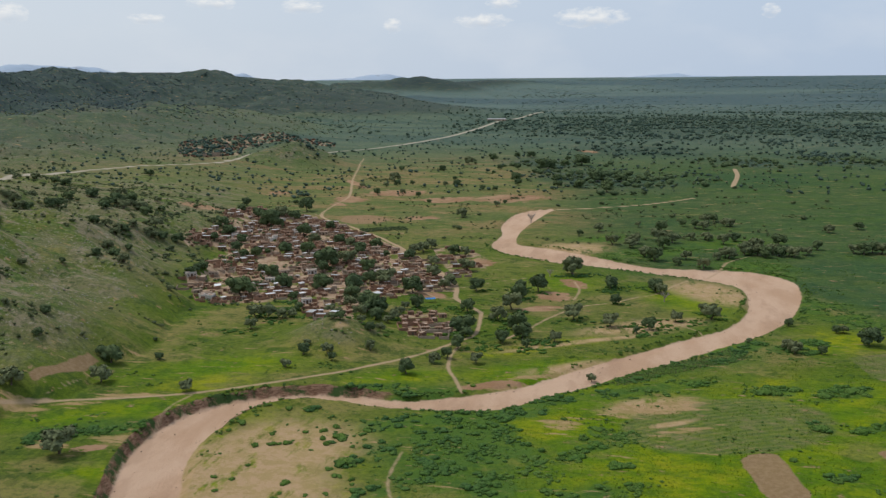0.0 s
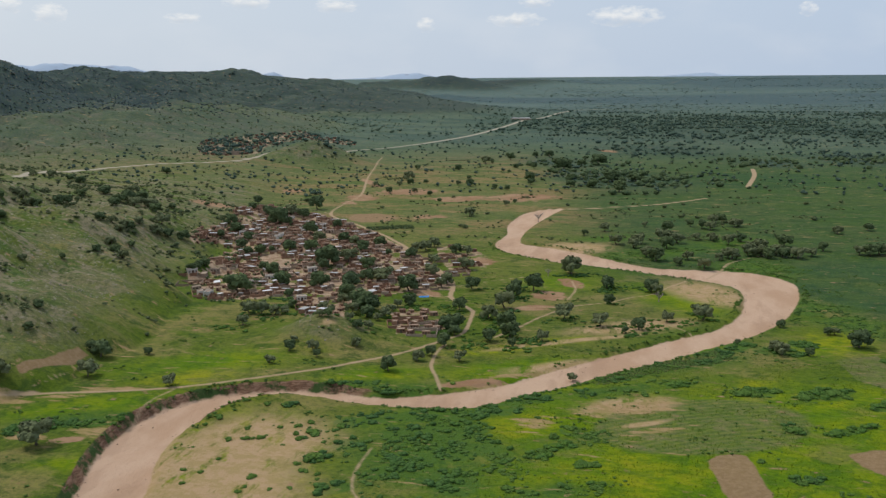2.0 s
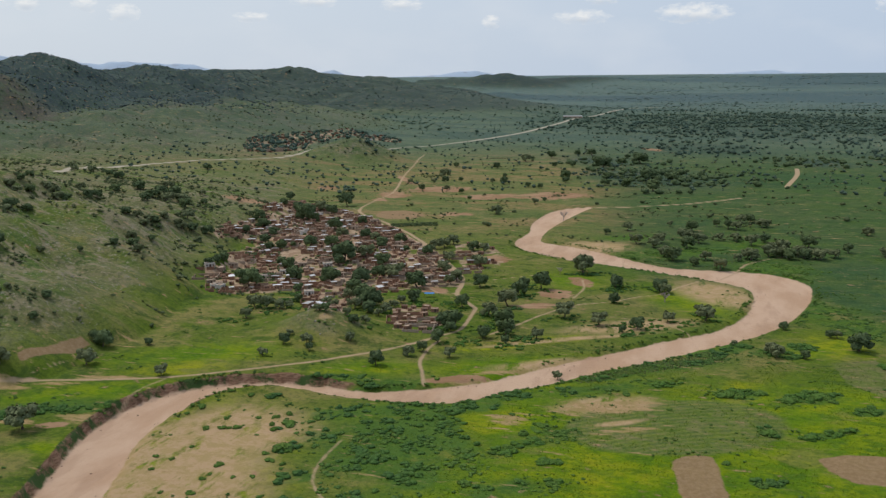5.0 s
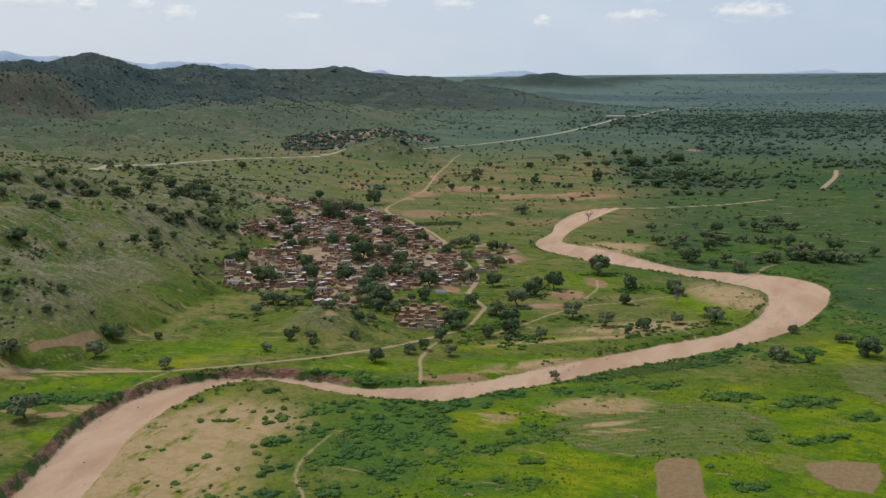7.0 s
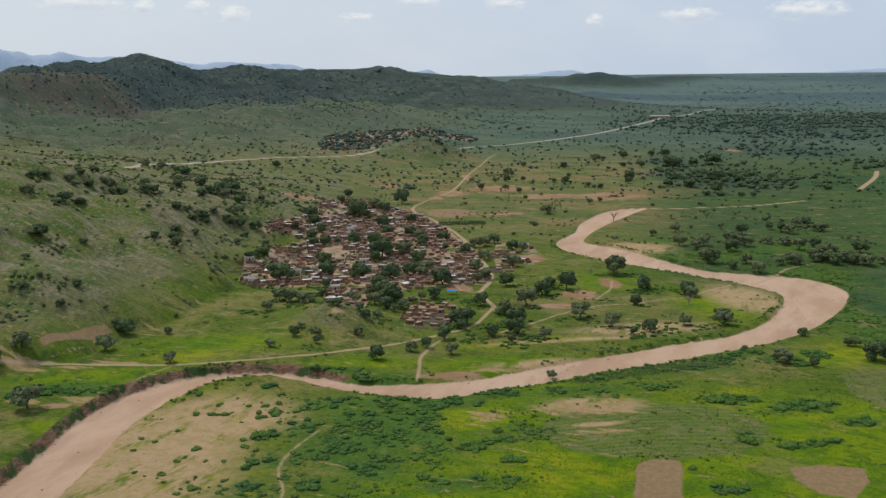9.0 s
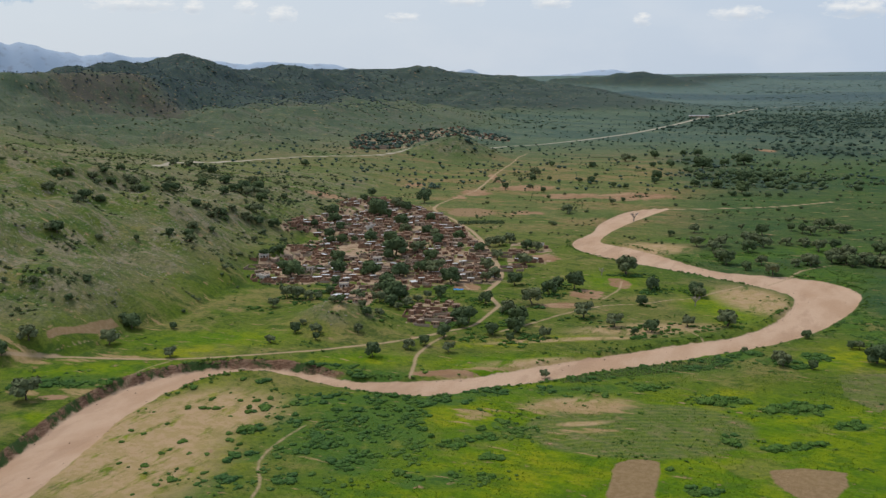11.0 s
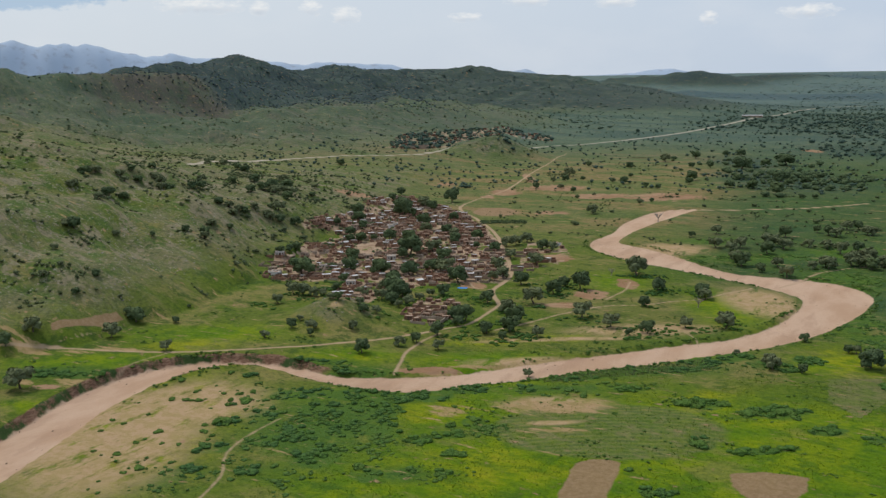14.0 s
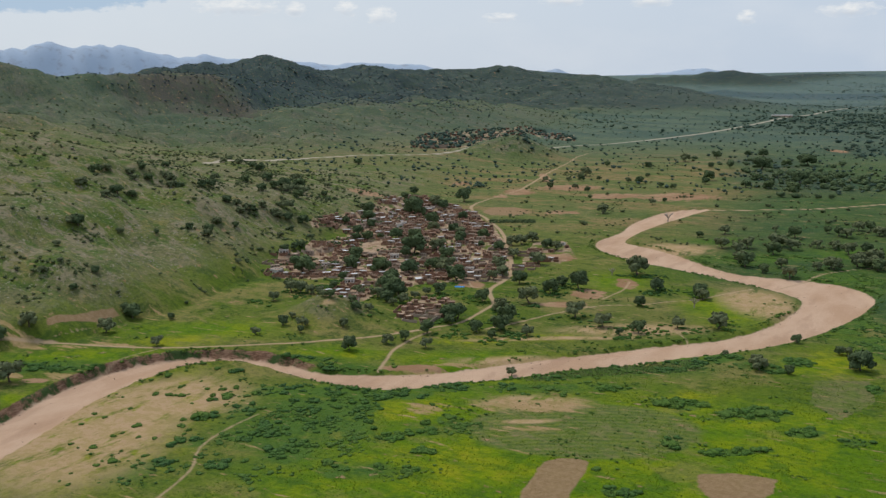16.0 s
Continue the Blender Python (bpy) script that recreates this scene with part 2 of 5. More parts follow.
    # hill forest with cloud shadow and blue haze painted into its colour
    shaded_forest = g.mix(g.ramp(g.noise(0.008, 7, 0.66), 0.42, 0.58), (0.042, 0.061, 0.066), (0.058, 0.080, 0.073))
    shaded_forest = g.mix(g.ramp(mid2, 0.50, 0.58, 0.0, 0.7), shaded_forest, (0.033, 0.047, 0.060))
    grass = g.mix(g.attr("crest"), grass, shaded_forest)
    # tussocks and shrubs too small to stand out
    calm = g.math("SUBTRACT", 1.0, g.math("MULTIPLY", g.attr("lush"), 0.3))
    grass = g.mix(g.math("MULTIPLY", calm, g.ramp(spot, 0.53, 0.60, 0.0, 0.6)), grass, g.mix(0.62, grass, (0.020, 0.052, 0.006)))
    grass = g.mix(g.math("MULTIPLY", calm, g.ramp(spot2, 0.50, 0.58, 0.0, 0.5)), grass, g.mix(0.6, grass, (0.022, 0.052, 0.008)))
    grass = g.mix(g.ramp(spot2, 0.40, 0.48, 0.4, 0.0), grass, g.mix(0.40, grass, (0.23, 0.25, 0.025)))
    grass = g.mix(g.math("MULTIPLY", calm, g.ramp(grain, 0.53, 0.62, 0.0, 0.45)), grass, g.mix(0.5, grass, (0.03, 0.05, 0.01)))
    # dry grass and bare sandy ground
    dry = g.math("MULTIPLY", g.attr("dry"), g.ramp(g.noise(0.10, 9, 0.74, ((1, 0.38, 1), 40)), 0.36, 0.50))
    col = g.mix(dry, grass, g.mix(g.ramp(spot, 0.44, 0.56), (0.400, 0.268, 0.150), (0.330, 0.235, 0.105)))
    strip = g.ramp(g.math("ADD", g.attr("bare"), g.math("MULTIPLY", g.math("SUBTRACT", g.noise(0.16, 8, 0.68, ((0.35, 1.7, 1), -24)), 0.5), 5.0)), 0.45, 0.95, 0.0, 0.92)
    col = g.mix(strip, col, g.mix(g.ramp(spot, 0.42, 0.58), (0.360, 0.235, 0.120), (0.275, 0.200, 0.080)))
    soil = g.mix(g.ramp(mid, 0.38, 0.62), (0.255, 0.142, 0.076), (0.330, 0.205, 0.120))
    edge = g.math("ADD", g.attr("soil"), g.math("ADD", g.math("MULTIPLY", wob, 0.25), g.math("MULTIPLY", g.math("SUBTRACT", patch, 0.5), 3.0)))
    col = g.mix(g.ramp(edge, 0.40, 0.75), col, soil)
    plot = g.math("ADD", g.attr("plot"), g.math("MULTIPLY", wob, 0.5))
    col = g.mix(g.ramp(plot, -0.4, 0.6, 0.93, 0.0), col, g.mix(g.ramp(spot2, 0.42, 0.60), (0.235, 0.146, 0.076), (0.285, 0.186, 0.104)))
    # yards trodden bare between the houses
    yard = g.math("ADD", g.attr("yard"), g.math("MULTIPLY", g.math("SUBTRACT", g.noise(0.075, 8, 0.7), 0.5), 3.4))
    col = g.mix(g.ramp(yard, 0.6, 0.95), col, g.mix(g.ramp(spot, 0.40, 0.60), (0.250, 0.160, 0.098), (0.400, 0.285, 0.190)))
    # banks, sand, tracks, road
    earth = g.mix(g.ramp(g.noise(0.4, 7, 0.68, ((1, 1, 5), 0)), 0.38, 0.62), (0.130, 0.070, 0.042), (0.260, 0.155, 0.098))
    earth = g.mix(g.ramp(mid2, 0.48, 0.58), earth, (0.040, 0.070, 0.020))
    col = g.mix(g.ramp(g.math("ADD", g.attr("bank"), g.math("MULTIPLY", wob, 0.16)), 0.35, 0.65), col, earth)
    sand = g.mix(g.ramp(g.noise(0.035, 8, 0.66, ((1, 0.4, 1), 25)), 0.38, 0.60), (0.430, 0.272, 0.172), (0.510, 0.345, 0.235))
    sand = g.mix(g.ramp(g.noise(0.07, 8, 0.62, ((1, 0.3, 1), 55)), 0.525, 0.60, 0.0, 0.4), sand, (0.36, 0.225, 0.146))
    sand = g.mix(g.ramp(grain, 0.58, 0.74, 0.0, 0.5), sand, (0.24, 0.16, 0.105))
    near = g.math("ADD", g.attr("river"), g.math("MULTIPLY", wob, 0.5))
    col = g.mix(g.ramp(near, -0.5, 0.6, 1.0, 0.0), col, sand)
    trod = g.math("ADD", g.attr("track"), g.math("MULTIPLY", wob, 0.3))
    col = g.mix(g.ramp(trod, -0.3, 0.8, 0.92, 0.0), col, g.mix(fine, (0.330, 0.222, 0.130), (0.450, 0.318, 0.200)))
    col = g.mix(g.ramp(g.attr("road"), -0.6, 1.6, 1.0, 0.0), col, (0.36, 0.31, 0.235))
    tuft = g.math("ADD", g.math("MULTIPLY", fine, 0.9), g.math("MULTIPLY", grain, 0.35))
    g.bump(tuft, 0.9, 1.0)
    return g.done(col)


def leaf_material(name, a, b, dark):
    g = Mat(name, 0.75)
    g.b.inputs["Specular IOR Level"].default_value = 0.06
    col = g.mix(g.random(), a, b)
    col = g.mix(g.math("MULTIPLY", g.island(), 0.5), col, dark)
    col = g.mix(g.ramp(g.noise(0.5, 4), 0.45, 0.7, 0.0, 0.45), col, dark)
    return g.done(col)


def wood_stuff_material(name, a, b, c):
    g = Mat(name, 0.85)
    g.b.inputs["Specular IOR Level"].default_value = 0.05
    col = g.mix(g.island(), a, b)
    col = g.mix(g.ramp(g.noise(0.012, 4), 0.4, 0.65), col, c)
    return g.done(g.mix(g.ramp(g.noise(0.9, 3), 0.45, 0.75, 0.0, 0.4), col, (0.052, 0.074, 0.040)))


def plaster_material(name, a, b, stain, scale=1.0):
    g = Mat(name, 0.92)
    col = g.mix(g.random(), a, b)
    col = g.mix(g.ramp(g.noise(0.9 * scale, 5, 0.6), 0.45, 0.7, 0.0, 0.7), col, stain)
    col = g.mix(g.ramp(g.noise(7 * scale, 4), 0.5, 0.8, 0.0, 0.4), col, (0.16, 0.10, 0.065))
    g.bump(g.noise(6, 5), 0.4, 0.05)
    return g.done(col)


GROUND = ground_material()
LEAF = leaf_material("dark_foliage", (0.080, 0.112, 0.048), (0.108, 0.142, 0.054), (0.062, 0.088, 0.045))
LEAF_GREY = leaf_material("grey_green_foliage", (0.140, 0.160, 0.076), (0.170, 0.186, 0.088), (0.110, 0.128, 0.064))
# distant tree colour carries painted haze, bluer than the near leaves
WOODS = wood_stuff_material("hazed_far_foliage", (0.066, 0.098, 0.070), (0.086, 0.118, 0.076), (0.058, 0.091, 0.072))
# hill foliage tinted blue: haze painted into the leaf colour
HILLWOODS = wood_stuff_material("hazed_hill_foliage", (0.070, 0.092, 0.094), (0.086, 0.106, 0.096), (0.064, 0.084, 0.090))
SHRUBS = wood_stuff_material("shrub_foliage", (0.078, 0.140, 0.028), (0.108, 0.170, 0.030), (0.068, 0.126, 0.030))
SLOPE_LEAF = wood_stuff_material("slope_scrub_foliage", (0.094, 0.114, 0.050), (0.120, 0.138, 0.056), (0.080, 0.102, 0.050))
THICKET_LEAF = wood_stuff_material("thicket_foliage", (0.062, 0.126, 0.026), (0.086, 0.154, 0.026), (0.052, 0.108, 0.034))
TUFTS = wood_stuff_material("grass_tufts", (0.092, 0.165, 0.006), (0.165, 0.210, 0.008), (0.082, 0.152, 0.008))
BARK = plaster_material("bark", (0.09, 0.065, 0.045), (0.13, 0.10, 0.075), (0.06, 0.045, 0.03), 2)
DEADWOOD = plaster_material("bleached_wood", (0.30, 0.25, 0.21), (0.36, 0.31, 0.27), (0.2, 0.16, 0.13), 2)
MUD = plaster_material("red_mud_wall", (0.215, 0.108, 0.066), (0.350, 0.205, 0.130), (0.16, 0.086, 0.054))
CLAY = plaster_material("pale_clay_wall", (0.31, 0.22, 0.155), (0.38, 0.295, 0.22), (0.22, 0.14, 0.095))
WHITEWASH = plaster_material("whitewashed_wall", (0.50, 0.46, 0.41), (0.58, 0.55, 0.50), (0.4, 0.32, 0.25))
MUDROOF = plaster_material("flat_mud_roof", (0.215, 0.142, 0.098), (0.430, 0.320, 0.235), (0.15, 0.100, 0.070), 0.7)
TIMBER = plaster_material("weathered_timber", (0.07, 0.045, 0.03), (0.12, 0.085, 0.06), (0.04, 0.028, 0.02), 3)
ROCK = plaster_material("grey_granite", (0.20, 0.18, 0.15), (0.27, 0.24, 0.20), (0.14, 0.12, 0.095), 1)
# the pale blue-grey is distance haze put into the mountain colour
MOUNTAIN = plaster_material("hazed_mountain_rock", (0.35, 0.42, 0.51), (0.35, 0.42, 0.51), (0.31, 0.38, 0.465), 0.004)


def metal_material(name, a, b, rough):
    g = Mat(name, rough, 0.25)
    col = g.mix(g.random(), a, b)
    col = g.mix(g.ramp(g.noise(0.7, 5, 0.6), 0.52, 0.75, 0.0, 0.7), col, (0.27, 0.17, 0.11))
    return g.done(col)


TIN = metal_material("corrugated_tin", (0.34, 0.33, 0.32), (0.66, 0.65, 0.64), 0.6)
BLUE = metal_material("blue_tarpaulin_cloth", (0.02, 0.16, 0.42), (0.03, 0.2, 0.48), 0.6)
DARK = Mat("dark_window_shutter", 0.8).done((0.03, 0.024, 0.02))


# ---- the plan ----
def smooth(a, b, v):
    u = np.clip((v - a) / (b - a), 0, 1)
    return u * u * (3 - 2 * u)


def hump(x, y, cx, cy, rx, ry, turn=0.0):
    """A rounded hill of height 1, with its two radii and its turn in degrees."""
    c, s = math.cos(radians(turn)), math.sin(radians(turn))
    u, v = ((x - cx) * c + (y - cy) * s) / rx, ((y - cy) * c - (x - cx) * s) / ry
    return np.exp(-(u * u + v * v))


def ripple(x, y, size, seed=0.0):
    """Cheap smooth unevenness between about -1 and 1, with features of that size in metres."""
    k = 2 * math.pi / size
    a = np.sin(k * (x * 0.83 + y * 0.41) + seed + 1.7 * np.sin(k * 0.47 * (y * 0.9 - x * 0.35) + 2.1 * seed))
    b = np.sin(k * (y * 0.71 - x * 0.59) * 1.31 + 1.3 * seed + 1.5 * np.sin(k * 0.61 * (x * 0.77 + y * 0.5) + seed))
    c = np.sin(k * (x * 0.29 + y * 1.13) * 1.9 + 2.7 * seed + 1.2 * b)
    return 0.42 * a + 0.38 * b + 0.2 * c


# hills: x, y, height, radius along, radius across, turn
HILLS = [
    (-170, 384, 10, 19, 16, 10), (-462, 1147, 30, 52, 40, 25), (-883, 1439, 39, 371, 214, -114),
    (-1191, 1202, 76, 398, 96, 78), (-1374, 831, 69, 398, 196, -17), (-1613, 1666, 83, 105, 257, -29),
    (-1640, 1945, 74, 177, 123, 8), (-1461, 2362, 77, 303, 250, 28), (-1271, 2628, 62, 154, 197, 48),
    (-1849, 1402, 33, 387, 593, -85), (-2237, 2344, 43, 506, 550, 21), (-1002, 1839, 19, 339, 185, -16),
    (-829, 2502, 64, 316, 271, 2), (-2130, 3831, 59, 560, 126, 27), (-1373, 4414, -33, 405, 396, 34),
    (-962, 3733, 45, 328, 66, -5), (-681, 3921, 31, 373, 136, 52), (-1227, 2944, 51, 215, 242, 7),
    (-1286, 3139, 12, 556, 85, 5), (-1897, 3177, 61, 82, 196, -47), (-925, 2927, 52, 295, 237, -21),
    (-1925, 2870, 34, 257, 279, 30), (-1736, 2098, 54, 175, 231, 6), (-1469, 2144, 23, 241, 184, 13),
    (-1704, 1757, 37, 108, 72, 4), (-1560, 2332, 24, 157, 75, -36), (-1569, 3226, 30, 132, 115, -15),
    (-1490, 1968, 9, 265, 79, -18), (-1406, 951, 23, 159, 142, 0), (-1702, 1835, -13, 80, 61, 0),
    (-1559, 2228, -9, 91, 103, 0), (-1149, 4301, -20, 248, 250, 0),
]


def foot(y):
    """How far west the near hill's foot lies."""
    return -238 - 0.28 * np.clip(y - 330, 0, None) - 0.45 * np.clip(330 - y, 0, 200)


def height(x, y):
    """The lie of the land: a plain, hills on its western side, and a rim of far ground."""
    x, y = np.asarray(x, float), np.asarray(y, float)
    z = 4 * smooth(520, 900, y)
    base = foot(y) + 14 * ripple(x, y, 90, 1.0)
    up = np.clip(base - x, 0, None)
    slope = 80 * (1 - np.exp(-up / 190.0)) + 0.05 * up
    z = z + slope * (1 - 0.45 * smooth(480, 650, y) - 0.3 * smooth(650, 900, y)) * (1 - smooth(-1500, -3000, x)) + smooth(0, 60, up) * (1 - 0.97 * smooth(560, 720, y)) * (3.5 * ripple(x, y, 75, 2.0) + 1.2 * ripple(x, y, 28, 3.0))
    for cx, cy, h, rx, ry, turn in HILLS:
        z = z + h * hump(x, y, cx, cy, rx, ry, turn)
    far = np.hypot(x - 30, y - 16)
    wild = smooth(-600, -950, x) * smooth(900, 1300, far) * (1 - smooth(3600, 4600, far))
    z = z + wild * (9 * ripple(x, y, 330, 4.0) + 9 * ripple(x, y, 150, 5.0) + 4 * ripple(x, y, 62, 6.0))
    spurs = smooth(900, 1150, far) * (1 - smooth(1330, 1520, far)) * smooth(-600, -780, x)
    z = z + spurs * (8 * ripple(x, y, 185, 8.0) + 5 * ripple(x, y, 84, 9.0))
    z = z + 0.35 * ripple(x, y, 60, 7.0)
    z = z * (1 - smooth(4200, 4700, far)) + 88 * smooth(2900, 4900, far)
    return z


def terrace(x, y):
    """The higher land west of the river's outer bank."""
    bar = hump(x, y, -118, 245, 66, 68)
    return 2.6 * smooth(-95, -165, x) * smooth(0.42, 0.2, bar) * (1 - smooth(430, 520, y)) * smooth(0, 60, y + 30)


# the dry river: x, y and half its width
RIVER = [
    (260, -420, 10.0), (-40, -60, 10.0), (-150, 150, 10.0), (-168, 195, 10.0), (-180, 229, 10.0), (-187, 247, 9.9),
    (-191, 266, 9.8), (-190, 284, 9.5), (-184, 300, 7.6), (-171, 312, 4.3), (-156, 317, 3.4), (-137, 317, 3.6),
    (-122, 316, 4.2), (-107, 319, 6.9), (-92, 325, 8.6), (-77, 338, 6.9), (-62, 354, 8.2), (-47, 372, 8.4),
    (-29, 391, 9.1), (-10, 413, 9.0), (10, 435, 8.5), (28, 473, 10.8), (36, 525, 15.2), (24, 554, 19.7),
    (-30, 571, 7.9), (-86, 604, 16.8), (-112, 622, 14.6), (-126, 640, 9.3), (-127, 676, 6.0), (-128, 718, 10.1),
    (-121, 771, 11.2), (-106, 799, 3.2),
]

# trodden tracks, with half their width
TRACKS = [
    (1.1, [(-265, 272), (-250, 289), (-224, 297), (-200, 307), (-181, 320), (-161, 334), (-144, 352), (-128, 373), (-117, 394), (-111, 410), (-114, 448)]),
    (1.5, [(-114, 448), (-131, 474), (-136, 501), (-145, 528), (-175, 581), (-209, 637), (-247, 684), (-291, 735), (-300, 795), (-304, 859), (-343, 1007), (-397, 1245)]),
    (0.25, [(-266, 273), (-250, 295), (-247, 322), (-231, 348), (-218, 373), (-205, 399)]),
    (0.1, [(-251, 299), (-241, 325), (-217, 340), (-208, 362), (-205, 399)]),
    (0.0, [(-201, 314), (-204, 331), (-208, 362)]),
    (0.9, [(-104, 331), (-109, 344), (-114, 357), (-116, 375), (-115, 388)]),
    (0.95, [(-96, 406), (-89, 421), (-82, 440), (-73, 459), (-64, 471), (-51, 480), (-39, 494), (-26, 505), (-16, 527), (-8, 541)]),
    (1.0, [(-99, 462), (-82, 466), (-66, 464)]),
    (0.5, [(-54, 451), (-35, 448), (-18, 441), (-7, 426)]),
    (0.8, [(-134, 504), (-120, 518), (-105, 531), (-94, 539)]),
    (0.52, [(-113, 271), (-113, 263), (-113, 256), (-112, 248), (-109, 239), (-104, 232), (-98, 224), (-92, 205)]),
    (1.0, [(4, 553), (13, 574), (21, 598), (34, 615), (50, 631)]),
    (0.8, [(-158, 496), (-142, 475), (-133, 478)]),
    (0.8, [(-70, 484), (-68, 507), (-72, 529)]),
    (0.6, [(-200, 266), (-202, 281), (-203, 294), (-201, 304)]),
    (2.6, [(-102, 793), (-45, 820), (-10, 847), (19, 878)]),
    (0.8, [(-357, 770), (-325, 766), (-294, 741)]),
    (0.6, [(-259, 535), (-286, 578), (-316, 618)]),
    (0.6, [(-301, 846), (-244, 837), (-202, 828), (-172, 864)]),
    (2.6, [(83, 1150), (78, 1073), (62, 970)]),
]

# the main road: round the hill's foot and off over the plain
ROAD = [(-546, 678), (-608, 851), (-598, 941), (-568, 1015), (-531, 1082), (-512, 1140), (-500, 1200), (-485, 1270), (-470, 1340), (-433, 1398), (-393, 1519), (-359, 1696), (-346, 1937), (-336, 2211), (-301, 2355), (-270, 2764), (-162, 2952)]

# patches of ground: x, y and two radii, across and along the valley
SOIL = [
    (-207, 739, 15.7, 9.6), (-81, 491, 9.5, 11.3), (-84, 464, 11.4, 6.2), (-72, 524, 6.2, 12.3), (-148, 855, 36.9, 21.7),
    (-264, 884, 33.0, 23.2), (-94, 340, 13.7, 3.7), (-147, 481, 8.0, 9.2), (-135, 574, 10.7, 11.8), (-390, 726, 19.7, 12.2),
    (-97, 1385, 11.1, 27.6), (-177, 492, 8.6, 7.6), (-212, 251, 6.5, 2.6),
    (-296, 837, 14.1, 23.9), (-321, 948, 5.5, 47.1), (-297, 801, 7.3, 11.3), (-380, 874, 11.6, 14.4), (-204, 842, 26.4, 17.2),
    (-155, 863, 21.3, 18.1),
]

DRY = [
    (2, 512, 17.5, 29.8), (-80, 626, 27.2, 17.9), (-153, 233, 28.6, 48.7), (-152, 268, 25.3, 23.8),
    (-166, 378, 3.8, 1.8), (-28, 310, 9.6, 2.1), (-34, 327, 18.2, 7.5), (-58, 371, 27.8, 5.8), (-36, 435, 30.8, 9.4),
    (-60, 406, 40.0, 2.6),
]

LUSH = [
    (22, 296, 70.3, 25.0), (-41, 262, 37.6, 22.5), (30, 334, 40.5, 18.2), (43, 414, 13.2, 11.5), (-114, 297, 19.1, 6.4),
    (-203, 338, 34.0, 14.5), (-79, 361, 30.3, 11.0), (-11, 490, 16.4, 34.5), (-222, 281, 31.3, 10.9), (-130, 340, 21.2, 10.1),
    (-79, 526, 18.8, 20.0), (-38, 382, 46.0, 6.3), (-200, 235, 11.9, 6.3), (-68, 297, 17.9, 8.6), (54, 427, 13.2, 8.9),
]

BRUSH = [
    (-96, 266, 24.6, 35.0), (-103, 302, 31.8, 8.5), (-21, 375, 37.7, 8.9), (54, 482, 14.5, 60.0), (35, 579, 21.0, 25.6),
    (-108, 217, 10.3, 10.8), (-222, 267, 18.4, 7.3), (-137, 326, 18.5, 4.3), (-116, 329, 13.6, 4.8), (-35, 345, 29.4, 4.8),
    (-25, 621, 37.3, 14.3), (23, 656, 27.0, 20.9), (-61, 667, 22.4, 12.7), (-52, 289, 13.2, 5.5), (-50, 251, 10.2, 6.1),
    (36, 349, 13.3, 4.2), (12, 351, 6.0, 3.7),
]

# thickets of dark shrubs, and grass gone yellow
THICKETS = [
    (-121, 295, 9.4, 4.9), (-104, 303, 12.5, 4.7), (-88, 305, 8.2, 5.8), (-78, 315, 8.4, 7.2), (-69, 327, 8.6, 5.6),
    (-82, 251, 7.4, 9.9), (-98, 265, 7.5, 7.6), (-87, 277, 9.6, 10.8), (-106, 284, 8.0, 7.0), (-74, 276, 5.3, 10.8),
    (-61, 246, 4.8, 5.8), (-90, 292, 11.9, 9.3), (-128, 290, 4.6, 5.4), (-136, 280, 3.7, 4.1), (-139, 274, 2.4, 3.5),
    (-128, 260, 4.2, 4.6), (-121, 272, 5.9, 4.6), (-154, 303, 2.7, 2.4),
]

FRONT_THICKETS = [
    (-101, 255, 11.0, 5.0), (-94, 232, 4.2, 3.4), (-115, 240, 5.4, 4.3), (-111, 224, 3.4, 3.1), (-54, 284, 5.6, 3.4),
    (-51, 298, 4.3, 4.3), (-60, 275, 3.7, 2.9), (-50, 254, 3.4, 2.3), (-40, 258, 2.6, 1.8), (-45, 271, 3.6, 2.6),
    (14, 351, 7.0, 6.0), (39, 355, 11.1, 4.9), (22, 315, 4.0, 5.5), (22, 273, 2.8, 3.1), (56, 342, 5.4, 3.9),
    (39, 316, 9.0, 2.6), (-48, 339, 4.8, 4.0), (-145, 323, 10.3, 1.5), (-124, 322, 6.7, 1.5), (-112, 327, 6.2, 2.9),
    (-211, 268, 10.1, 4.4), (-228, 256, 7.9, 4.4),
]

YELLOWED = [
    (-152, 245, 30.0, 50.0),
    (-66, 305, 12.1, 14.4), (-73, 294, 5.9, 7.6), (36, 342, 12.9, 5.6), (52, 426, 14.5, 17.2), (36, 321, 8.1, 4.3),
    (-106, 265, 4.7, 3.8), (-107, 252, 3.7, 3.0), (-22, 264, 16.5, 9.2), (-33, 276, 10.9, 6.7), (-48, 263, 8.8, 5.6),
    (-74, 239, 6.8, 3.7), (18, 362, 13.6, 5.0), (-92, 385, 19.9, 6.7), (-64, 406, 15.4, 5.4), (-200, 286, 9.2, 2.2),
    (-131, 336, 13.9, 3.9), (-202, 317, 17.0, 8.0),
]

# bare sandy strips: on the tilled field, along the road and the banks
BARE = [
    (-32, 325, 19.8, 7.4), (-25, 303, 11.7, 3.2), (-83, 343, 13.5, 1.8),
    (-75, 355, 16.2, 2.2), (-65, 302, 8.0, 6.5),
]

BARE_STRIPS = [
    (-257, 284, 29.7, 1.7), (-205, 260, 10.8, 4.8), (-225, 252, 7.3, 4.2), (-227, 298, 15.7, 2.8), (-98, 337, 10.3, 2.9),
    (-253, 280, 16.1, 3.0),
]

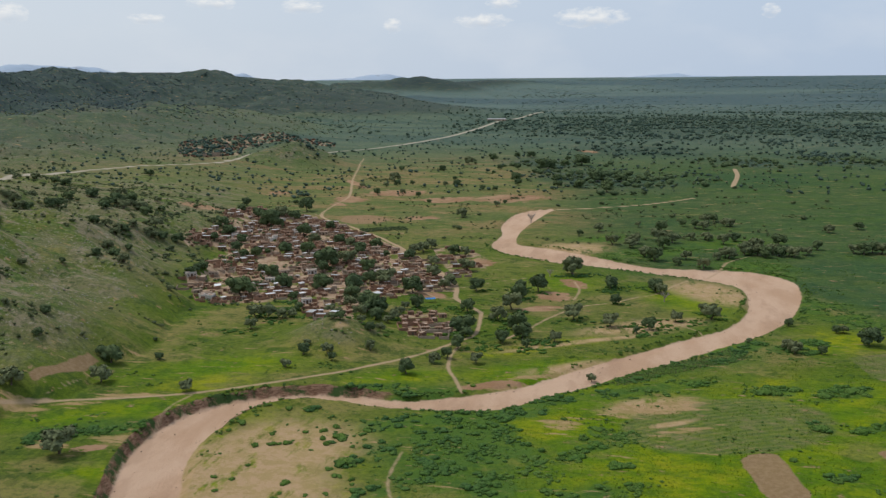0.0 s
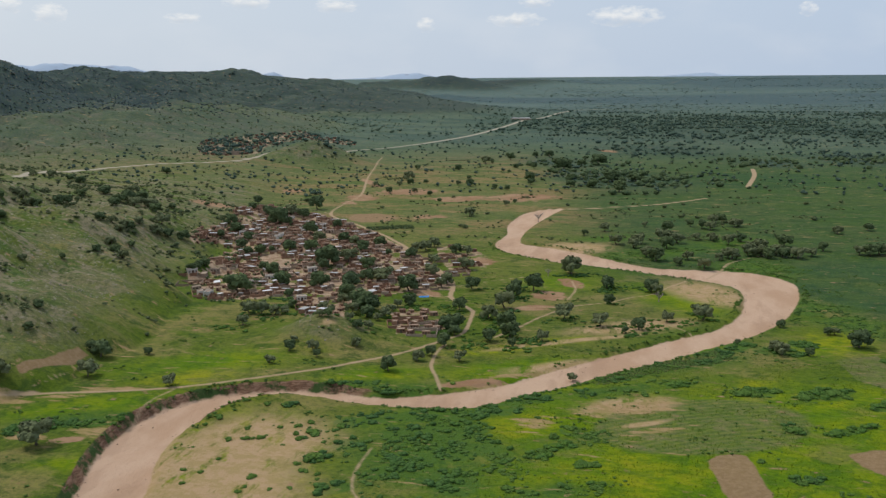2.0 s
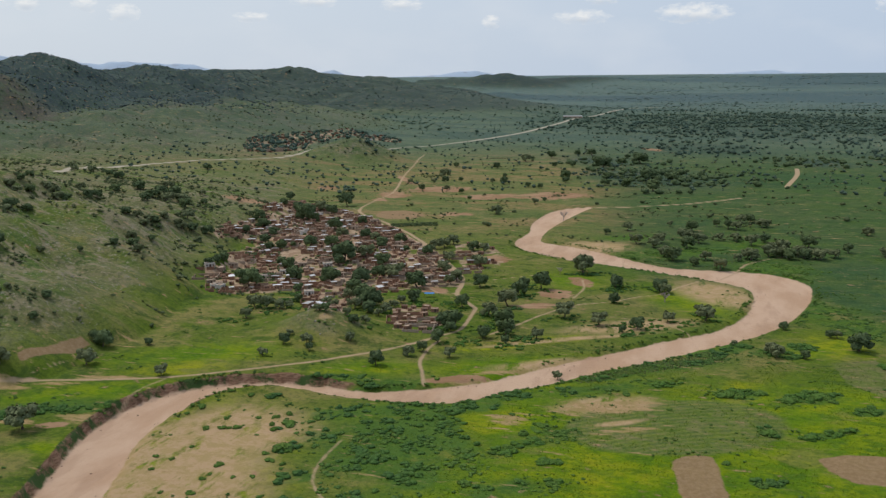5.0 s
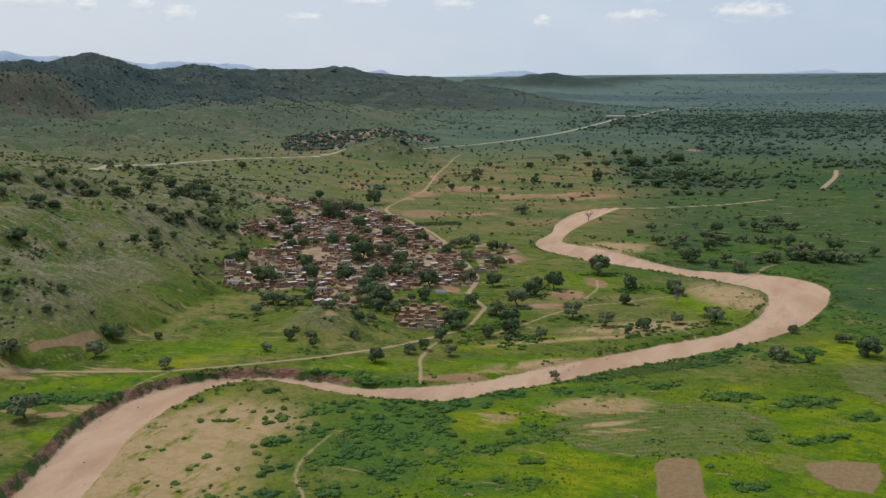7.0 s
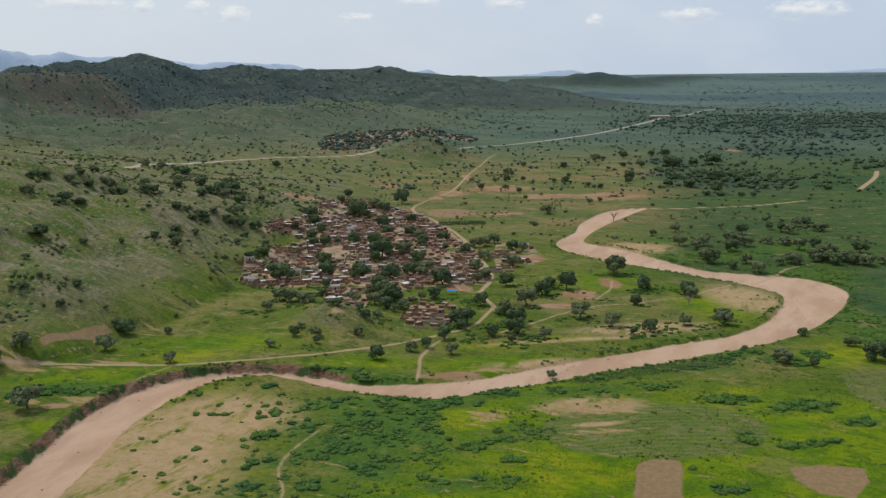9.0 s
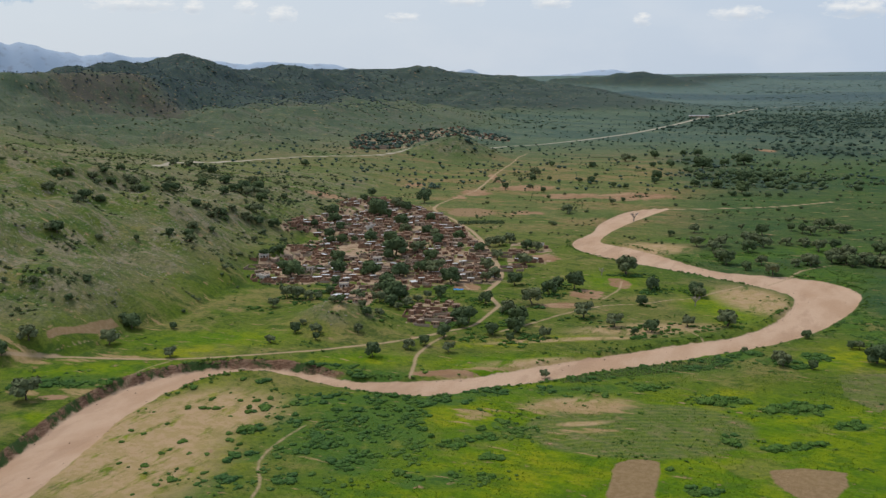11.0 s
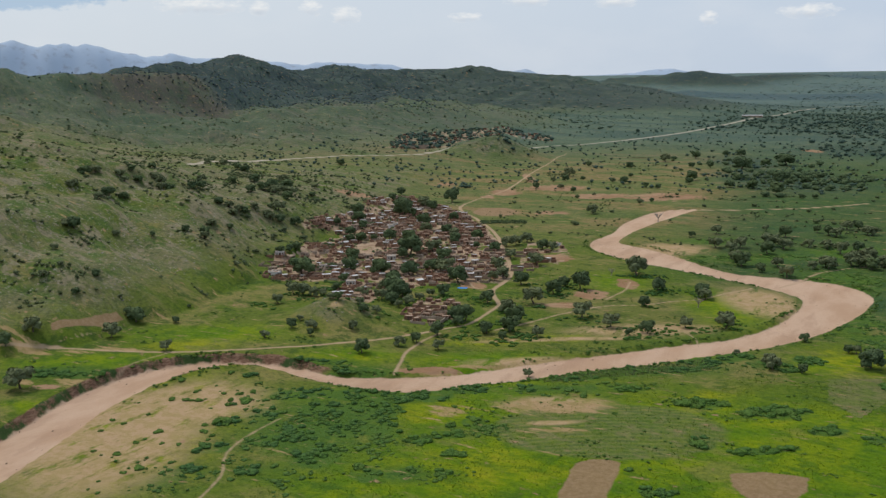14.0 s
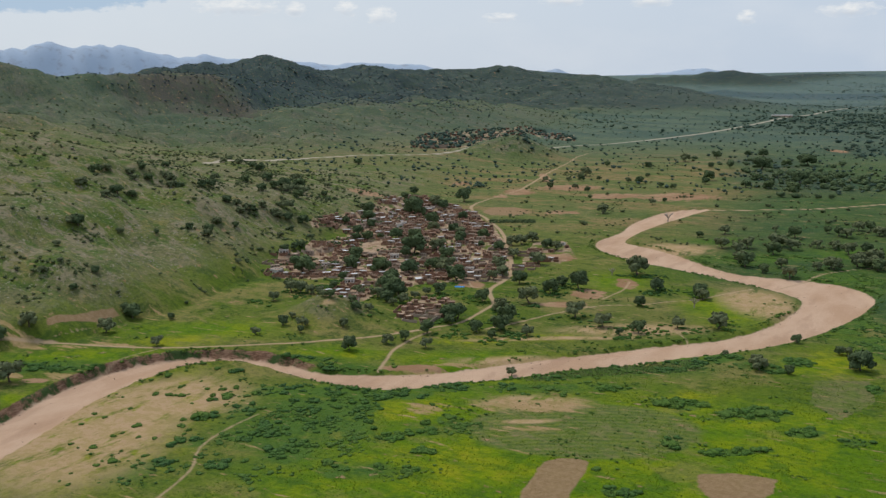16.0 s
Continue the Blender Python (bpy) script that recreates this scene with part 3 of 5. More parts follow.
EAST_THICKETS = [
    (-38, 357, 8.9, 4.1), (-32, 379, 9.4, 6.2), (-12, 382, 13.9, 4.7), (3, 401, 11.9, 4.5), (11, 414, 7.4, 7.0),
    (24, 408, 7.2, 7.4), (34, 404, 5.2, 4.6), (39, 420, 6.2, 6.7), (57, 343, 6.0, 2.5), (41, 318, 11.3, 1.8),
    (-14, 354, 6.5, 2.5), (70, 398, 2.8, 5.5), (72, 343, 5.0, 2.8), (17, 272, 2.5, 2.5), (-227, 262, 11.2, 5.7),
    (-203, 277, 14.6, 1.5),
]

CROP = [
    (75, 524, 28.1, 80.9), (72, 583, 43.4, 26.6), (115, 567, 37.6, 94.0), (-25, 740, 43.5, 35.5), (87, 1031, 149.9, 119.2),
    (-48, 1024, 71.5, 108.2), (129, 675, 22.6, 16.8), (2, 633, 40.8, 39.2),
]

WOODED = [
    (-29, 2027, 270.0, 400.7), (283, 2000, 189.6, 586.0), (275, 3293, 542.4, 210.4), (-25, 1423, 74.0, 102.8), (-72, 1029, 54.6, 88.5),
    (111, 1222, 34.3, 53.2), (-261, 2078, 62.2, 192.8), (235, 1272, 55.0, 82.8), (-148, 1198, 36.0, 67.3), (563, 2450, 140.9, 913.9),
]

FIELD_EDGE_TREES = [
    (22, 609, 5.2), (30, 621, 5.7), (37, 632, 5.4), (41, 622, 4.9), (45, 615, 4.8), (51, 626, 4.9), (54, 619, 4.5),
    (60, 620, 4.5), (63, 617, 4.9), (59, 656, 5.2), (72, 625, 3.7), (82, 644, 4.2), (103, 636, 4.2), (109, 634, 5.1),
    (115, 638, 5.1), (120, 635, 5.1), (102, 709, 4.2), (126, 726, 3.8), (-15, 699, 5.9), (-21, 662, 6.0), (-11, 657, 5.1),
    (-31, 607, 4.7), (-40, 636, 4.5), (6, 716, 5.1), (14, 712, 4.6), (32, 727, 4.7), (32, 668, 3.9), (14, 668, 3.5),
    (28, 402, 3.8), (42, 402, 2.7), (55, 437, 2.4),
]

# bare and ploughed plots, by their corners
FALLOW = [(49, 400), (67, 409), (72, 384), (64, 359), (52, 374)]
FIELDS = [
    [(-8, 281), (-5, 286), (-0, 289), (4, 288), (6, 281), (7, 272), (9, 260), (7, 250), (0, 251), (-4, 258), (-6, 270)],
    [(35, 295), (44, 301), (56, 302), (57, 292), (53, 280), (44, 280), (38, 287)],
    [(-262, 295), (-258, 309), (-257, 328), (-253, 328), (-251, 315), (-258, 293)],
    [(-271, 718), (-273, 742), (-254, 749), (-230, 730), (-237, 709), (-255, 704)],
]

# outlines of the two villages and their outlying yards
VILLAGE = [(-294, 489), (-267, 452), (-249, 436), (-224, 446), (-213, 451), (-171, 381), (-164, 382), (-174, 427), (-170, 461), (-151, 488), (-133, 492), (-146, 530), (-181, 593), (-224, 654), (-277, 709), (-322, 744), (-362, 775), (-373, 752), (-354, 667), (-356, 624), (-336, 572), (-328, 566), (-322, 596), (-308, 579), (-313, 557), (-290, 511)]
EAST_YARDS = [(-173, 614), (-154, 628), (-127, 582), (-126, 551), (-141, 531), (-160, 572)]
SOUTH_YARDS = [(-153, 431), (-134, 442), (-120, 413), (-128, 398), (-139, 393)]
HILL_VILLAGE = [(-604, 1104), (-546, 1157), (-583, 1291), (-580, 1433), (-489, 1419), (-534, 1514), (-620, 1504), (-645, 1350), (-667, 1249)]

# trees that stand apart: x, y and the crown's radius
VILLAGE_TREES = [
    (-366, 744, 3.6), (-371, 768, 4.2), (-316, 684, 8.3), (-342, 723, 4.9), (-324, 728, 5.4), (-308, 715, 4.8), (-309, 685, 3.7),
    (-346, 662, 4.6), (-333, 643, 4.9), (-313, 618, 3.8), (-305, 590, 3.7), (-291, 569, 3.2), (-283, 572, 4.0), (-279, 581, 2.4),
    (-269, 587, 4.4), (-253, 588, 4.7), (-276, 647, 5.6), (-261, 626, 4.2), (-241, 622, 4.1), (-231, 614, 4.0), (-217, 590, 4.7),
    (-213, 615, 4.0), (-198, 585, 2.3), (-226, 545, 7.3), (-224, 532, 4.3), (-217, 559, 5.2), (-198, 539, 4.6), (-250, 514, 4.3),
    (-231, 483, 4.7), (-262, 528, 2.9), (-245, 455, 6.5), (-208, 482, 5.6), (-192, 488, 4.9), (-188, 507, 4.0), (-178, 506, 5.3),
    (-157, 483, 5.4), (-184, 458, 4.9), (-169, 434, 5.8), (-163, 433, 4.3), (-328, 606, 3.4), (-293, 504, 2.9), (-292, 493, 2.9),
    (-292, 510, 2.9), (-215, 454, 2.5), (-204, 431, 2.4), (-187, 429, 2.4), (-171, 381, 1.8),
]

EAST_TREES = [
    (-313, 761, 6.5), (-266, 678, 3.6), (-181, 579, 3.4), (-182, 599, 3.9), (-177, 604, 3.9), (-174, 615, 3.9), (-155, 598, 3.8),
    (-147, 595, 3.4), (-138, 549, 4.5), (-161, 561, 3.6), (-155, 528, 4.1), (-141, 508, 3.9), (-142, 499, 3.2), (-124, 496, 4.1),
    (-147, 448, 3.5), (-152, 432, 2.3), (-121, 448, 3.5), (-120, 412, 3.8), (-115, 412, 4.3), (-114, 403, 2.6), (-115, 385, 3.3),
    (-151, 390, 2.1), (-154, 384, 2.1), (-214, 415, 4.1), (-221, 416, 3.6), (-207, 415, 2.9), (-203, 418, 2.3), (-182, 427, 1.8),
    (-214, 394, 2.8),
    (-170, 424, 3.4), (-161, 419, 3.4), (-153, 422, 2.8), (-154, 415, 2.2), (-159, 388, 2.1), (-152, 443, 2.3), (-167, 382, 2.1),
    (-181, 444, 3.0),
]

MEADOW_TREES = [(-162, 353, 1.9), (-117, 370, 2.6), (-121, 362, 2.6), (-129, 345, 3.3), (-104, 367, 2.6)]

FIELD_TREES = [
    (-63, 693, 3.9), (-76, 677, 2.6), (-52, 646, 4.5), (-37, 650, 4.5), (-25, 596, 5.2), (-34, 717, 2.7), (-18, 638, 4.8),
    (-17, 699, 4.8), (-5, 601, 3.7), (4, 578, 4.3), (-12, 584, 3.3), (-0, 723, 3.1), (8, 716, 4.0), (17, 743, 4.1),
    (24, 747, 4.1), (35, 730, 3.6), (2, 671, 3.3), (12, 673, 3.3), (23, 656, 4.8), (33, 622, 5.4), (41, 631, 6.2),
    (14, 604, 3.0), (20, 613, 3.8), (-27, 510, 4.2), (-51, 513, 4.2), (-4, 463, 3.5), (26, 407, 3.0), (39, 402, 2.2),
]

WEST_TREES = [
    (-263, 287, 4.3), (-242, 311, 4.0), (-205, 308, 2.7), (-218, 246, 5.3), (-178, 341, 2.2), (-263, 273, 3.7), (-56, 354, 2.1),
    (62, 420, 4.9), (52, 437, 2.1), (33, 448, 2.2), (11, 416, 1.3),
]

GROVE_TREES = [
    (-176, 357, 2.5), (-177, 365, 1.5), (-166, 359, 2.5), (-150, 369, 2.3), (-104, 436, 3.9), (-93, 421, 4.3), (-100, 459, 5.0),
    (-99, 483, 4.0), (-90, 499, 5.0), (-100, 500, 3.1), (-68, 444, 4.2), (-74, 547, 6.1), (-50, 434, 3.5), (-48, 479, 2.7),
    (-38, 424, 1.8), (-32, 432, 3.0), (-19, 448, 2.8), (-24, 505, 3.1), (-2, 454, 3.9), (-89, 407, 3.9), (-97, 399, 3.1),
    (-86, 393, 2.0), (-74, 404, 2.6),
]

UPPER_SLOPE_TREES = [
    (-436, 465, 4.0), (-436, 475, 4.0), (-402, 427, 3.3), (-433, 493, 3.7), (-425, 490, 3.2), (-435, 506, 2.9), (-393, 447, 4.4),
    (-376, 425, 3.2), (-389, 456, 3.0), (-426, 503, 3.3), (-486, 574, 3.2), (-426, 520, 3.7), (-422, 520, 4.1), (-414, 513, 3.7),
    (-411, 518, 3.3), (-482, 624, 3.9), (-549, 704, 3.3), (-410, 540, 3.8), (-410, 548, 3.8), (-538, 714, 3.8), (-517, 710, 3.8),
    (-507, 709, 4.3), (-460, 638, 3.9), (-452, 657, 4.9), (-410, 603, 4.0), (-428, 640, 4.7), (-428, 652, 5.7), (-418, 644, 5.2),
    (-426, 668, 5.8), (-411, 654, 5.7), (-444, 686, 4.5), (-387, 621, 4.5),
]

SLOPE_TREES = [
    (-357, 529, 3.2), (-363, 526, 3.2), (-368, 521, 3.2), (-354, 520, 3.1), (-354, 532, 2.8), (-346, 546, 3.2), (-350, 564, 4.9),
    (-343, 546, 3.6), (-354, 542, 3.2), (-340, 553, 3.6), (-335, 564, 4.1), (-333, 476, 3.2), (-314, 449, 3.1), (-300, 435, 3.3),
    (-338, 374, 4.4), (-341, 372, 2.9), (-316, 436, 2.4), (-334, 399, 2.3), (-323, 416, 2.0), (-325, 484, 2.2), (-324, 526, 2.3),
    (-273, 431, 1.9), (-248, 366, 1.1), (-234, 343, 2.1), (-251, 334, 4.8), (-266, 339, 1.1), (-320, 346, 2.1), (-273, 319, 1.9),
    (-283, 340, 2.5), (-292, 327, 1.7), (-294, 318, 2.2), (-419, 700, 3.0),
]

PLAIN_TREES = [
    (-309, 923, 3.0), (-280, 873, 3.3), (-285, 927, 2.9), (-290, 983, 5.6), (-276, 940, 3.6), (-256, 878, 2.8), (-307, 1090, 3.4),
    (-264, 958, 2.4), (-236, 860, 2.7), (-210, 845, 1.6), (-175, 746, 4.2), (-226, 943, 2.9), (-257, 1092, 4.1), (-213, 939, 4.1),
    (-226, 1001, 2.5), (-183, 915, 2.8), (-170, 911, 2.8), (-239, 1175, 5.8), (-154, 806, 3.0), (-149, 823, 2.0), (-215, 1227, 5.3),
    (-192, 1121, 3.4), (-158, 992, 5.5), (-153, 960, 3.5), (-170, 1118, 4.1), (-189, 1278, 3.9),
]

WOOD_EDGE_TREES = [
    (-170, 1282, 6.2), (-135, 1118, 9.5), (-149, 1174, 5.7), (-111, 948, 4.6), (-117, 1012, 4.3), (-117, 1160, 5.6), (-118, 1241, 3.8),
    (-89, 945, 5.7), (-104, 1040, 3.2), (-96, 1176, 9.2), (-72, 1002, 8.5), (-61, 912, 7.7), (-61, 974, 4.7), (-48, 997, 6.0),
    (-41, 1037, 5.0), (-36, 892, 2.7), (-26, 897, 2.7), (-31, 985, 3.0), (-24, 1027, 3.7), (-20, 1043, 3.8), (-531, 898, 4.5),
    (-403, 674, 2.9), (-337, 800, 2.7),
]

# bushes that stand apart on the near meadows: x, y and radius
FRONT_BUSHES = [
    (-42, 271, 2.5), (-41, 255, 2.1), (21, 313, 3.7), (19, 270, 2.8), (8, 284, 1.7), (7, 347, 4.5), (12, 346, 3.4),
    (20, 353, 2.8), (30, 348, 4.1), (41, 354, 4.2), (45, 351, 2.8), (-11, 327, 1.5), (1, 368, 1.4), (-139, 273, 2.1),
    (-136, 279, 3.1), (-129, 286, 3.1), (-156, 302, 2.1), (-128, 258, 3.6), (-128, 249, 2.1), (-142, 242, 1.8), (-141, 235, 1.0),
    (-56, 292, 2.9), (-52, 300, 2.4), (-59, 279, 2.6), (-63, 273, 2.2), (-65, 249, 2.4), (-124, 262, 2.2), (-64, 308, 1.8),
    (-158, 253, 1.5),
]



# ---- mesh helpers ----
def mesh(name, verts, faces, material, smooth=False):
    me = bpy.data.meshes.new(name)
    me.from_pydata(verts, [], faces)
    me.materials.append(material)
    if smooth:
        me.polygons.foreach_set("use_smooth", np.ones(len(me.polygons), bool))
    me.update()
    return me


def box(x0, x1, y0, y1, z0, z1, taper=0.0):
    v = [(x0, y0, z0), (x1, y0, z0), (x1, y1, z0), (x0, y1, z0), (x0 + taper, y0 + taper, z1), (x1 - taper, y0 + taper, z1), (x1 - taper, y1 - taper, z1), (x0 + taper, y1 - taper, z1)]
    f = [(3, 2, 1, 0), (4, 5, 6, 7), (0, 1, 5, 4), (1, 2, 6, 5), (2, 3, 7, 6), (3, 0, 4, 7)]
    return v, f


def joined(pieces):
    verts, faces = [], []
    for v, f in pieces:
        n = len(verts)
        verts += list(v)
        faces += [tuple(i + n for i in p) for p in f]
    return verts, faces


def part(name, vf, material, parent, label="", smooth=False):
    ob = new(name, mesh(name, vf[0], vf[1], material, smooth))
    ob.parent = parent
    return tagged(ob, label)


def blob(rng, levels=1, rough=0.18):
    """A lumpy ball of radius 1."""
    bm = bmesh.new()
    bmesh.ops.create_icosphere(bm, subdivisions=levels, radius=1)
    v = np.array([p.co[:] for p in bm.verts])
    f = [tuple(q.index for q in p.verts) for p in bm.faces]
    bm.free()
    return v * (1 + rng.uniform(-rough, rough, (len(v), 1))), f


def tube(points, radii, sides=6):
    verts, faces = [], []
    for k, (p, r) in enumerate(zip(points, radii)):
        p = Vector(p)
        q = Vector(points[min(k + 1, len(points) - 1)]) - Vector(points[max(k - 1, 0)])
        a = q.cross(Vector((0.3, 1, 0.1))).normalized()
        b = q.cross(a).normalized()
        for i in range(sides):
            t = 2 * math.pi * i / sides
            verts.append(tuple(p + r * (math.cos(t) * a + math.sin(t) * b)))
        if k:
            o = (k - 1) * sides
            faces += [(o + i, o + (i + 1) % sides, o + sides + (i + 1) % sides, o + sides + i) for i in range(sides)]
    faces.append(tuple(range(len(verts) - sides, len(verts))))
    return verts, faces


# ---- ground ----
def along(points, step=3.0):
    """A smooth line through the points, which may carry further numbers, in short steps."""
    p = np.array(points, float)
    out = []
    for i in range(len(p) - 1):
        a, b, c, d = p[max(i - 1, 0)], p[i], p[i + 1], p[min(i + 2, len(p) - 1)]
        n = max(2, int(np.hypot(*(c - b)[:2]) / step))
        for u in np.arange(n) / n:
            out.append(0.5 * (2 * b + (c - a) * u + (2 * a - 5 * b + 4 * c - d) * u * u + (3 * b - a - 3 * c + d) * u**3))
    out.append(p[-1])
    return np.array(out)


def off_line(x, y, line, width):
    """Metres from the line's edge, negative within it; 99 far away."""
    best = np.full(x.shape, 99.0)
    pad = 40
    near = (x > line[:, 0].min() - pad) & (x < line[:, 0].max() + pad) & (y > line[:, 1].min() - pad) & (y < line[:, 1].max() + pad)
    if not near.any():
        return best
    px, py, b = x[near], y[near], best[near]
    for k in range(len(line) - 1):
        (ax, ay), (bx, by) = line[k, :2], line[k + 1, :2]
        w0, w1 = (line[k, 2], line[k + 1, 2]) if line.shape[1] > 2 else (width, width)
        hit = np.nonzero((np.abs(px - ax) < pad + 20) & (np.abs(py - ay) < pad + 20))[0]
        if not len(hit):
            continue
        qx, qy = px[hit], py[hit]
        dx, dy = bx - ax, by - ay
        u = np.clip(((qx - ax) * dx + (qy - ay) * dy) / (dx * dx + dy * dy + 1e-9), 0, 1)
        b[hit] = np.minimum(b[hit], np.hypot(qx - ax - u * dx, qy - ay - u * dy) - (w0 + u * (w1 - w0)))
    best[near] = b
    return best


def within(x, y, outline):
    """Which points lie inside an outline."""
    o = np.array(outline, float)
    inside = np.zeros(np.shape(x), bool)
    for (ax, ay), (bx, by) in zip(o, np.roll(o, -1, 0)):
        cross = ((ay > y) != (by > y)) & (x < (bx - ax) * (y - ay) / (by - ay + 1e-12) + ax)
        inside ^= cross
    return inside


def patches(x, y, rows, turn=30.0, soft=1.0):
    """1 within the patches, falling to 0 outside."""
    best = np.zeros(np.shape(x))
    c, s = math.cos(radians(turn)), math.sin(radians(turn))
    for cx, cy, rx, ry in rows:
        u, v = ((x - cx) * c + (y - cy) * s) / rx, ((y - cy) * c - (x - cx) * s) / ry
        best = np.maximum(best, 1 - smooth(1 - 0.45 * soft, 1 + 0.45 * soft, np.sqrt(u * u + v * v)))
    return best


RIVER_LINE = along(RIVER)
TRACK_LINES = [(w, along(p, 4.0)) for w, p in TRACKS]
ROAD_LINE = along(ROAD, 12.0)


def surface(x, y, river=None):
    """The ground's height with the river cut into it."""
    x, y = np.asarray(x, float), np.asarray(y, float)
    river = off_line(x, y, RIVER_LINE, 0) if river is None else river
    bed = 4 * smooth(520, 900, y) - 1.3
    land = height(x, y) + terrace(x, y)
    cut = smooth(-0.5, 3.2, river + 0.9 * ripple(x, y, 9, 2.0))
    return bed + (land - bed) * cut


def make_ground():
    # a disc of land round the valley, finest where the villages and the river lie
    ring = [0.0, 30.0, 60.0, 90.0, 120.0]
    while ring[-1] < 4880:
        r = ring[-1]
        ring.append(r + min(max(1.05, r * r / 105000), 11.0) if r < 3000 else r + 16 + (r - 3000) * 0.02)
    ring = np.array(ring)
    fine = np.arange(-18, 62, 0.115)
    turn = np.radians(np.concatenate([fine, np.arange(62, 342, 2.0)]))
    R, A = np.meshgrid(ring, turn, indexing="ij")
    x, y = (30 - R * np.sin(A)).ravel(), (16 + R * np.cos(A)).ravel()
    river = off_line(x, y, RIVER_LINE, 0)
    z = surface(x, y, river)
    rows, cols = len(ring), len(turn)
    i = (np.arange(rows - 1)[:, None] * cols + np.arange(cols)[None]).ravel()
    j = (np.arange(rows - 1)[:, None] * cols + (np.arange(cols)[None] + 1) % cols).ravel()
    quads = np.stack([i, j, j + cols, i + cols], 1)
    me = bpy.data.meshes.new("ground")
    me.vertices.add(len(x))
    me.vertices.foreach_set("co", np.stack([x, y, z], 1).ravel())
    me.loops.add(quads.size)
    me.loops.foreach_set("vertex_index", quads.ravel().astype(np.int32))
    me.polygons.add(len(quads))
    me.polygons.foreach_set("loop_start", np.arange(0, quads.size, 4, dtype=np.int32))
    me.polygons.foreach_set("use_smooth", np.ones(len(quads), bool))
    me.update(calc_edges=True)
    far = np.hypot(x - 30, y - 16)
    track = np.full(len(x), 99.0)
    for w, line in TRACK_LINES:
        track = np.minimum(track, off_line(x, y, line, w - 0.4))
    road = off_line(x, y, ROAD_LINE, 4.0)
    plot = np.full(len(x), 99.0)
    for outline in FIELDS:
        ring_line = np.array(outline + outline[:1], float)
        away = off_line(x, y, ring_line, 0)
        plot = np.minimum(plot, np.where(within(x, y, outline), -away, away))
    yard = np.zeros(len(x))
    for outline in (VILLAGE, EAST_YARDS, SOUTH_YARDS, HILL_VILLAGE):
        yard = np.maximum(yard, within(x, y, outline) * (0.92 if outline is VILLAGE else 0.7))
    rise = height(x, y) - 88 * smooth(2900, 4900, far)
    slope = smooth(14, 30, rise) * smooth(700, 1100, far)
    hill = np.maximum(smooth(0, 50, foot(y) - x) * (1 - smooth(900, 1200, far)), 0.85 * slope)
    hill = np.maximum(hill, smooth(0.1, 0.5, hump(x, y, -462, 1147, 52, 40, 25)))
    hill = np.maximum(hill, 0.55 * smooth(0.15, 0.6, hump(x, y, -170, 384, 19, 16, 10)))
    wood = smooth(1000, 1650, far) * (1 - 0.72 * slope)
    high = height(x, y)
    west = np.degrees(np.arctan2(30 - x, y - 16))
    # the cloud-shaded forest's lower edge on the far hills, by the turn west of north
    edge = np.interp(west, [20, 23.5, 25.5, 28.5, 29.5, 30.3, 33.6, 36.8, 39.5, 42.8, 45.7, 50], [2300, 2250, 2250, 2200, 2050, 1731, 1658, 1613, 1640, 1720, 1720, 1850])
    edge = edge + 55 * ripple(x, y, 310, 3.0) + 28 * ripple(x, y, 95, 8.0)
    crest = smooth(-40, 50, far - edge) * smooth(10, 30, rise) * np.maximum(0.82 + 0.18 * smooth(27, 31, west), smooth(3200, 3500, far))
    heath = smooth(-60, 40, far - 1560 - 50 * ripple(x, y, 260, 5.0)) * (1 - smooth(60, 160, far - 1720)) * smooth(38, 41, west) * (1 - smooth(46, 49, west))
    c, s = math.cos(radians(26.5)), math.sin(radians(26.5))
    fu, fv = (x + 8) * c + (y - 312) * s, (y - 312) * c - (x + 8) * s
    tilled = 1 - smooth(0.92, 1.04, np.hypot(fu / 39, fv / 25))
    furrow = fv + 0.0035 * fu * fu
    scarp = smooth(0.5, 1.5, terrace(x, y)) * (1 - smooth(0.8, 2.6, np.abs(river - 1.3)))
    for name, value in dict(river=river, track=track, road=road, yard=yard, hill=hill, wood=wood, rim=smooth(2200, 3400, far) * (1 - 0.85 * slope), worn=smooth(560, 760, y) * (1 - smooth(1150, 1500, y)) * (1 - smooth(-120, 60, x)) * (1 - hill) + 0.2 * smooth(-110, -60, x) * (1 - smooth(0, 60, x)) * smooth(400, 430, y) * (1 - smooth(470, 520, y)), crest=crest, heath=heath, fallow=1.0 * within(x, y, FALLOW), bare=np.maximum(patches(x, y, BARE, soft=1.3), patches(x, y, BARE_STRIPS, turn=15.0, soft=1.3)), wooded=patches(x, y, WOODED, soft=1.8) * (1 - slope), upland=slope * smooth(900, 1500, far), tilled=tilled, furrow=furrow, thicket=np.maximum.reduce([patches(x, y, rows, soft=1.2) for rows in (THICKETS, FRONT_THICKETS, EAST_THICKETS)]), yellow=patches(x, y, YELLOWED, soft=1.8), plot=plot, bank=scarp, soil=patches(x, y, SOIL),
                            dry=patches(x, y, DRY), lush=np.clip(patches(x, y, LUSH, soft=1.8) + 0.75 * smooth(-110, -60, x) * (1 - smooth(330, 400, y)), 0, 1),
                            brush=patches(x, y, BRUSH, soft=1.6), crop=np.maximum(patches(x, y, CROP, soft=1.6), 0.8 * smooth(-100, -20, x + 0.16 * (y - 600)) * smooth(500, 570, y + 0.3 * x))).items():
        me.attributes.new(name, "FLOAT", "POINT").data.foreach_set("value", np.asarray(value, np.float32))
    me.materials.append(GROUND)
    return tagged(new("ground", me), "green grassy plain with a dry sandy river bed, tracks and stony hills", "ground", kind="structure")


make_ground()


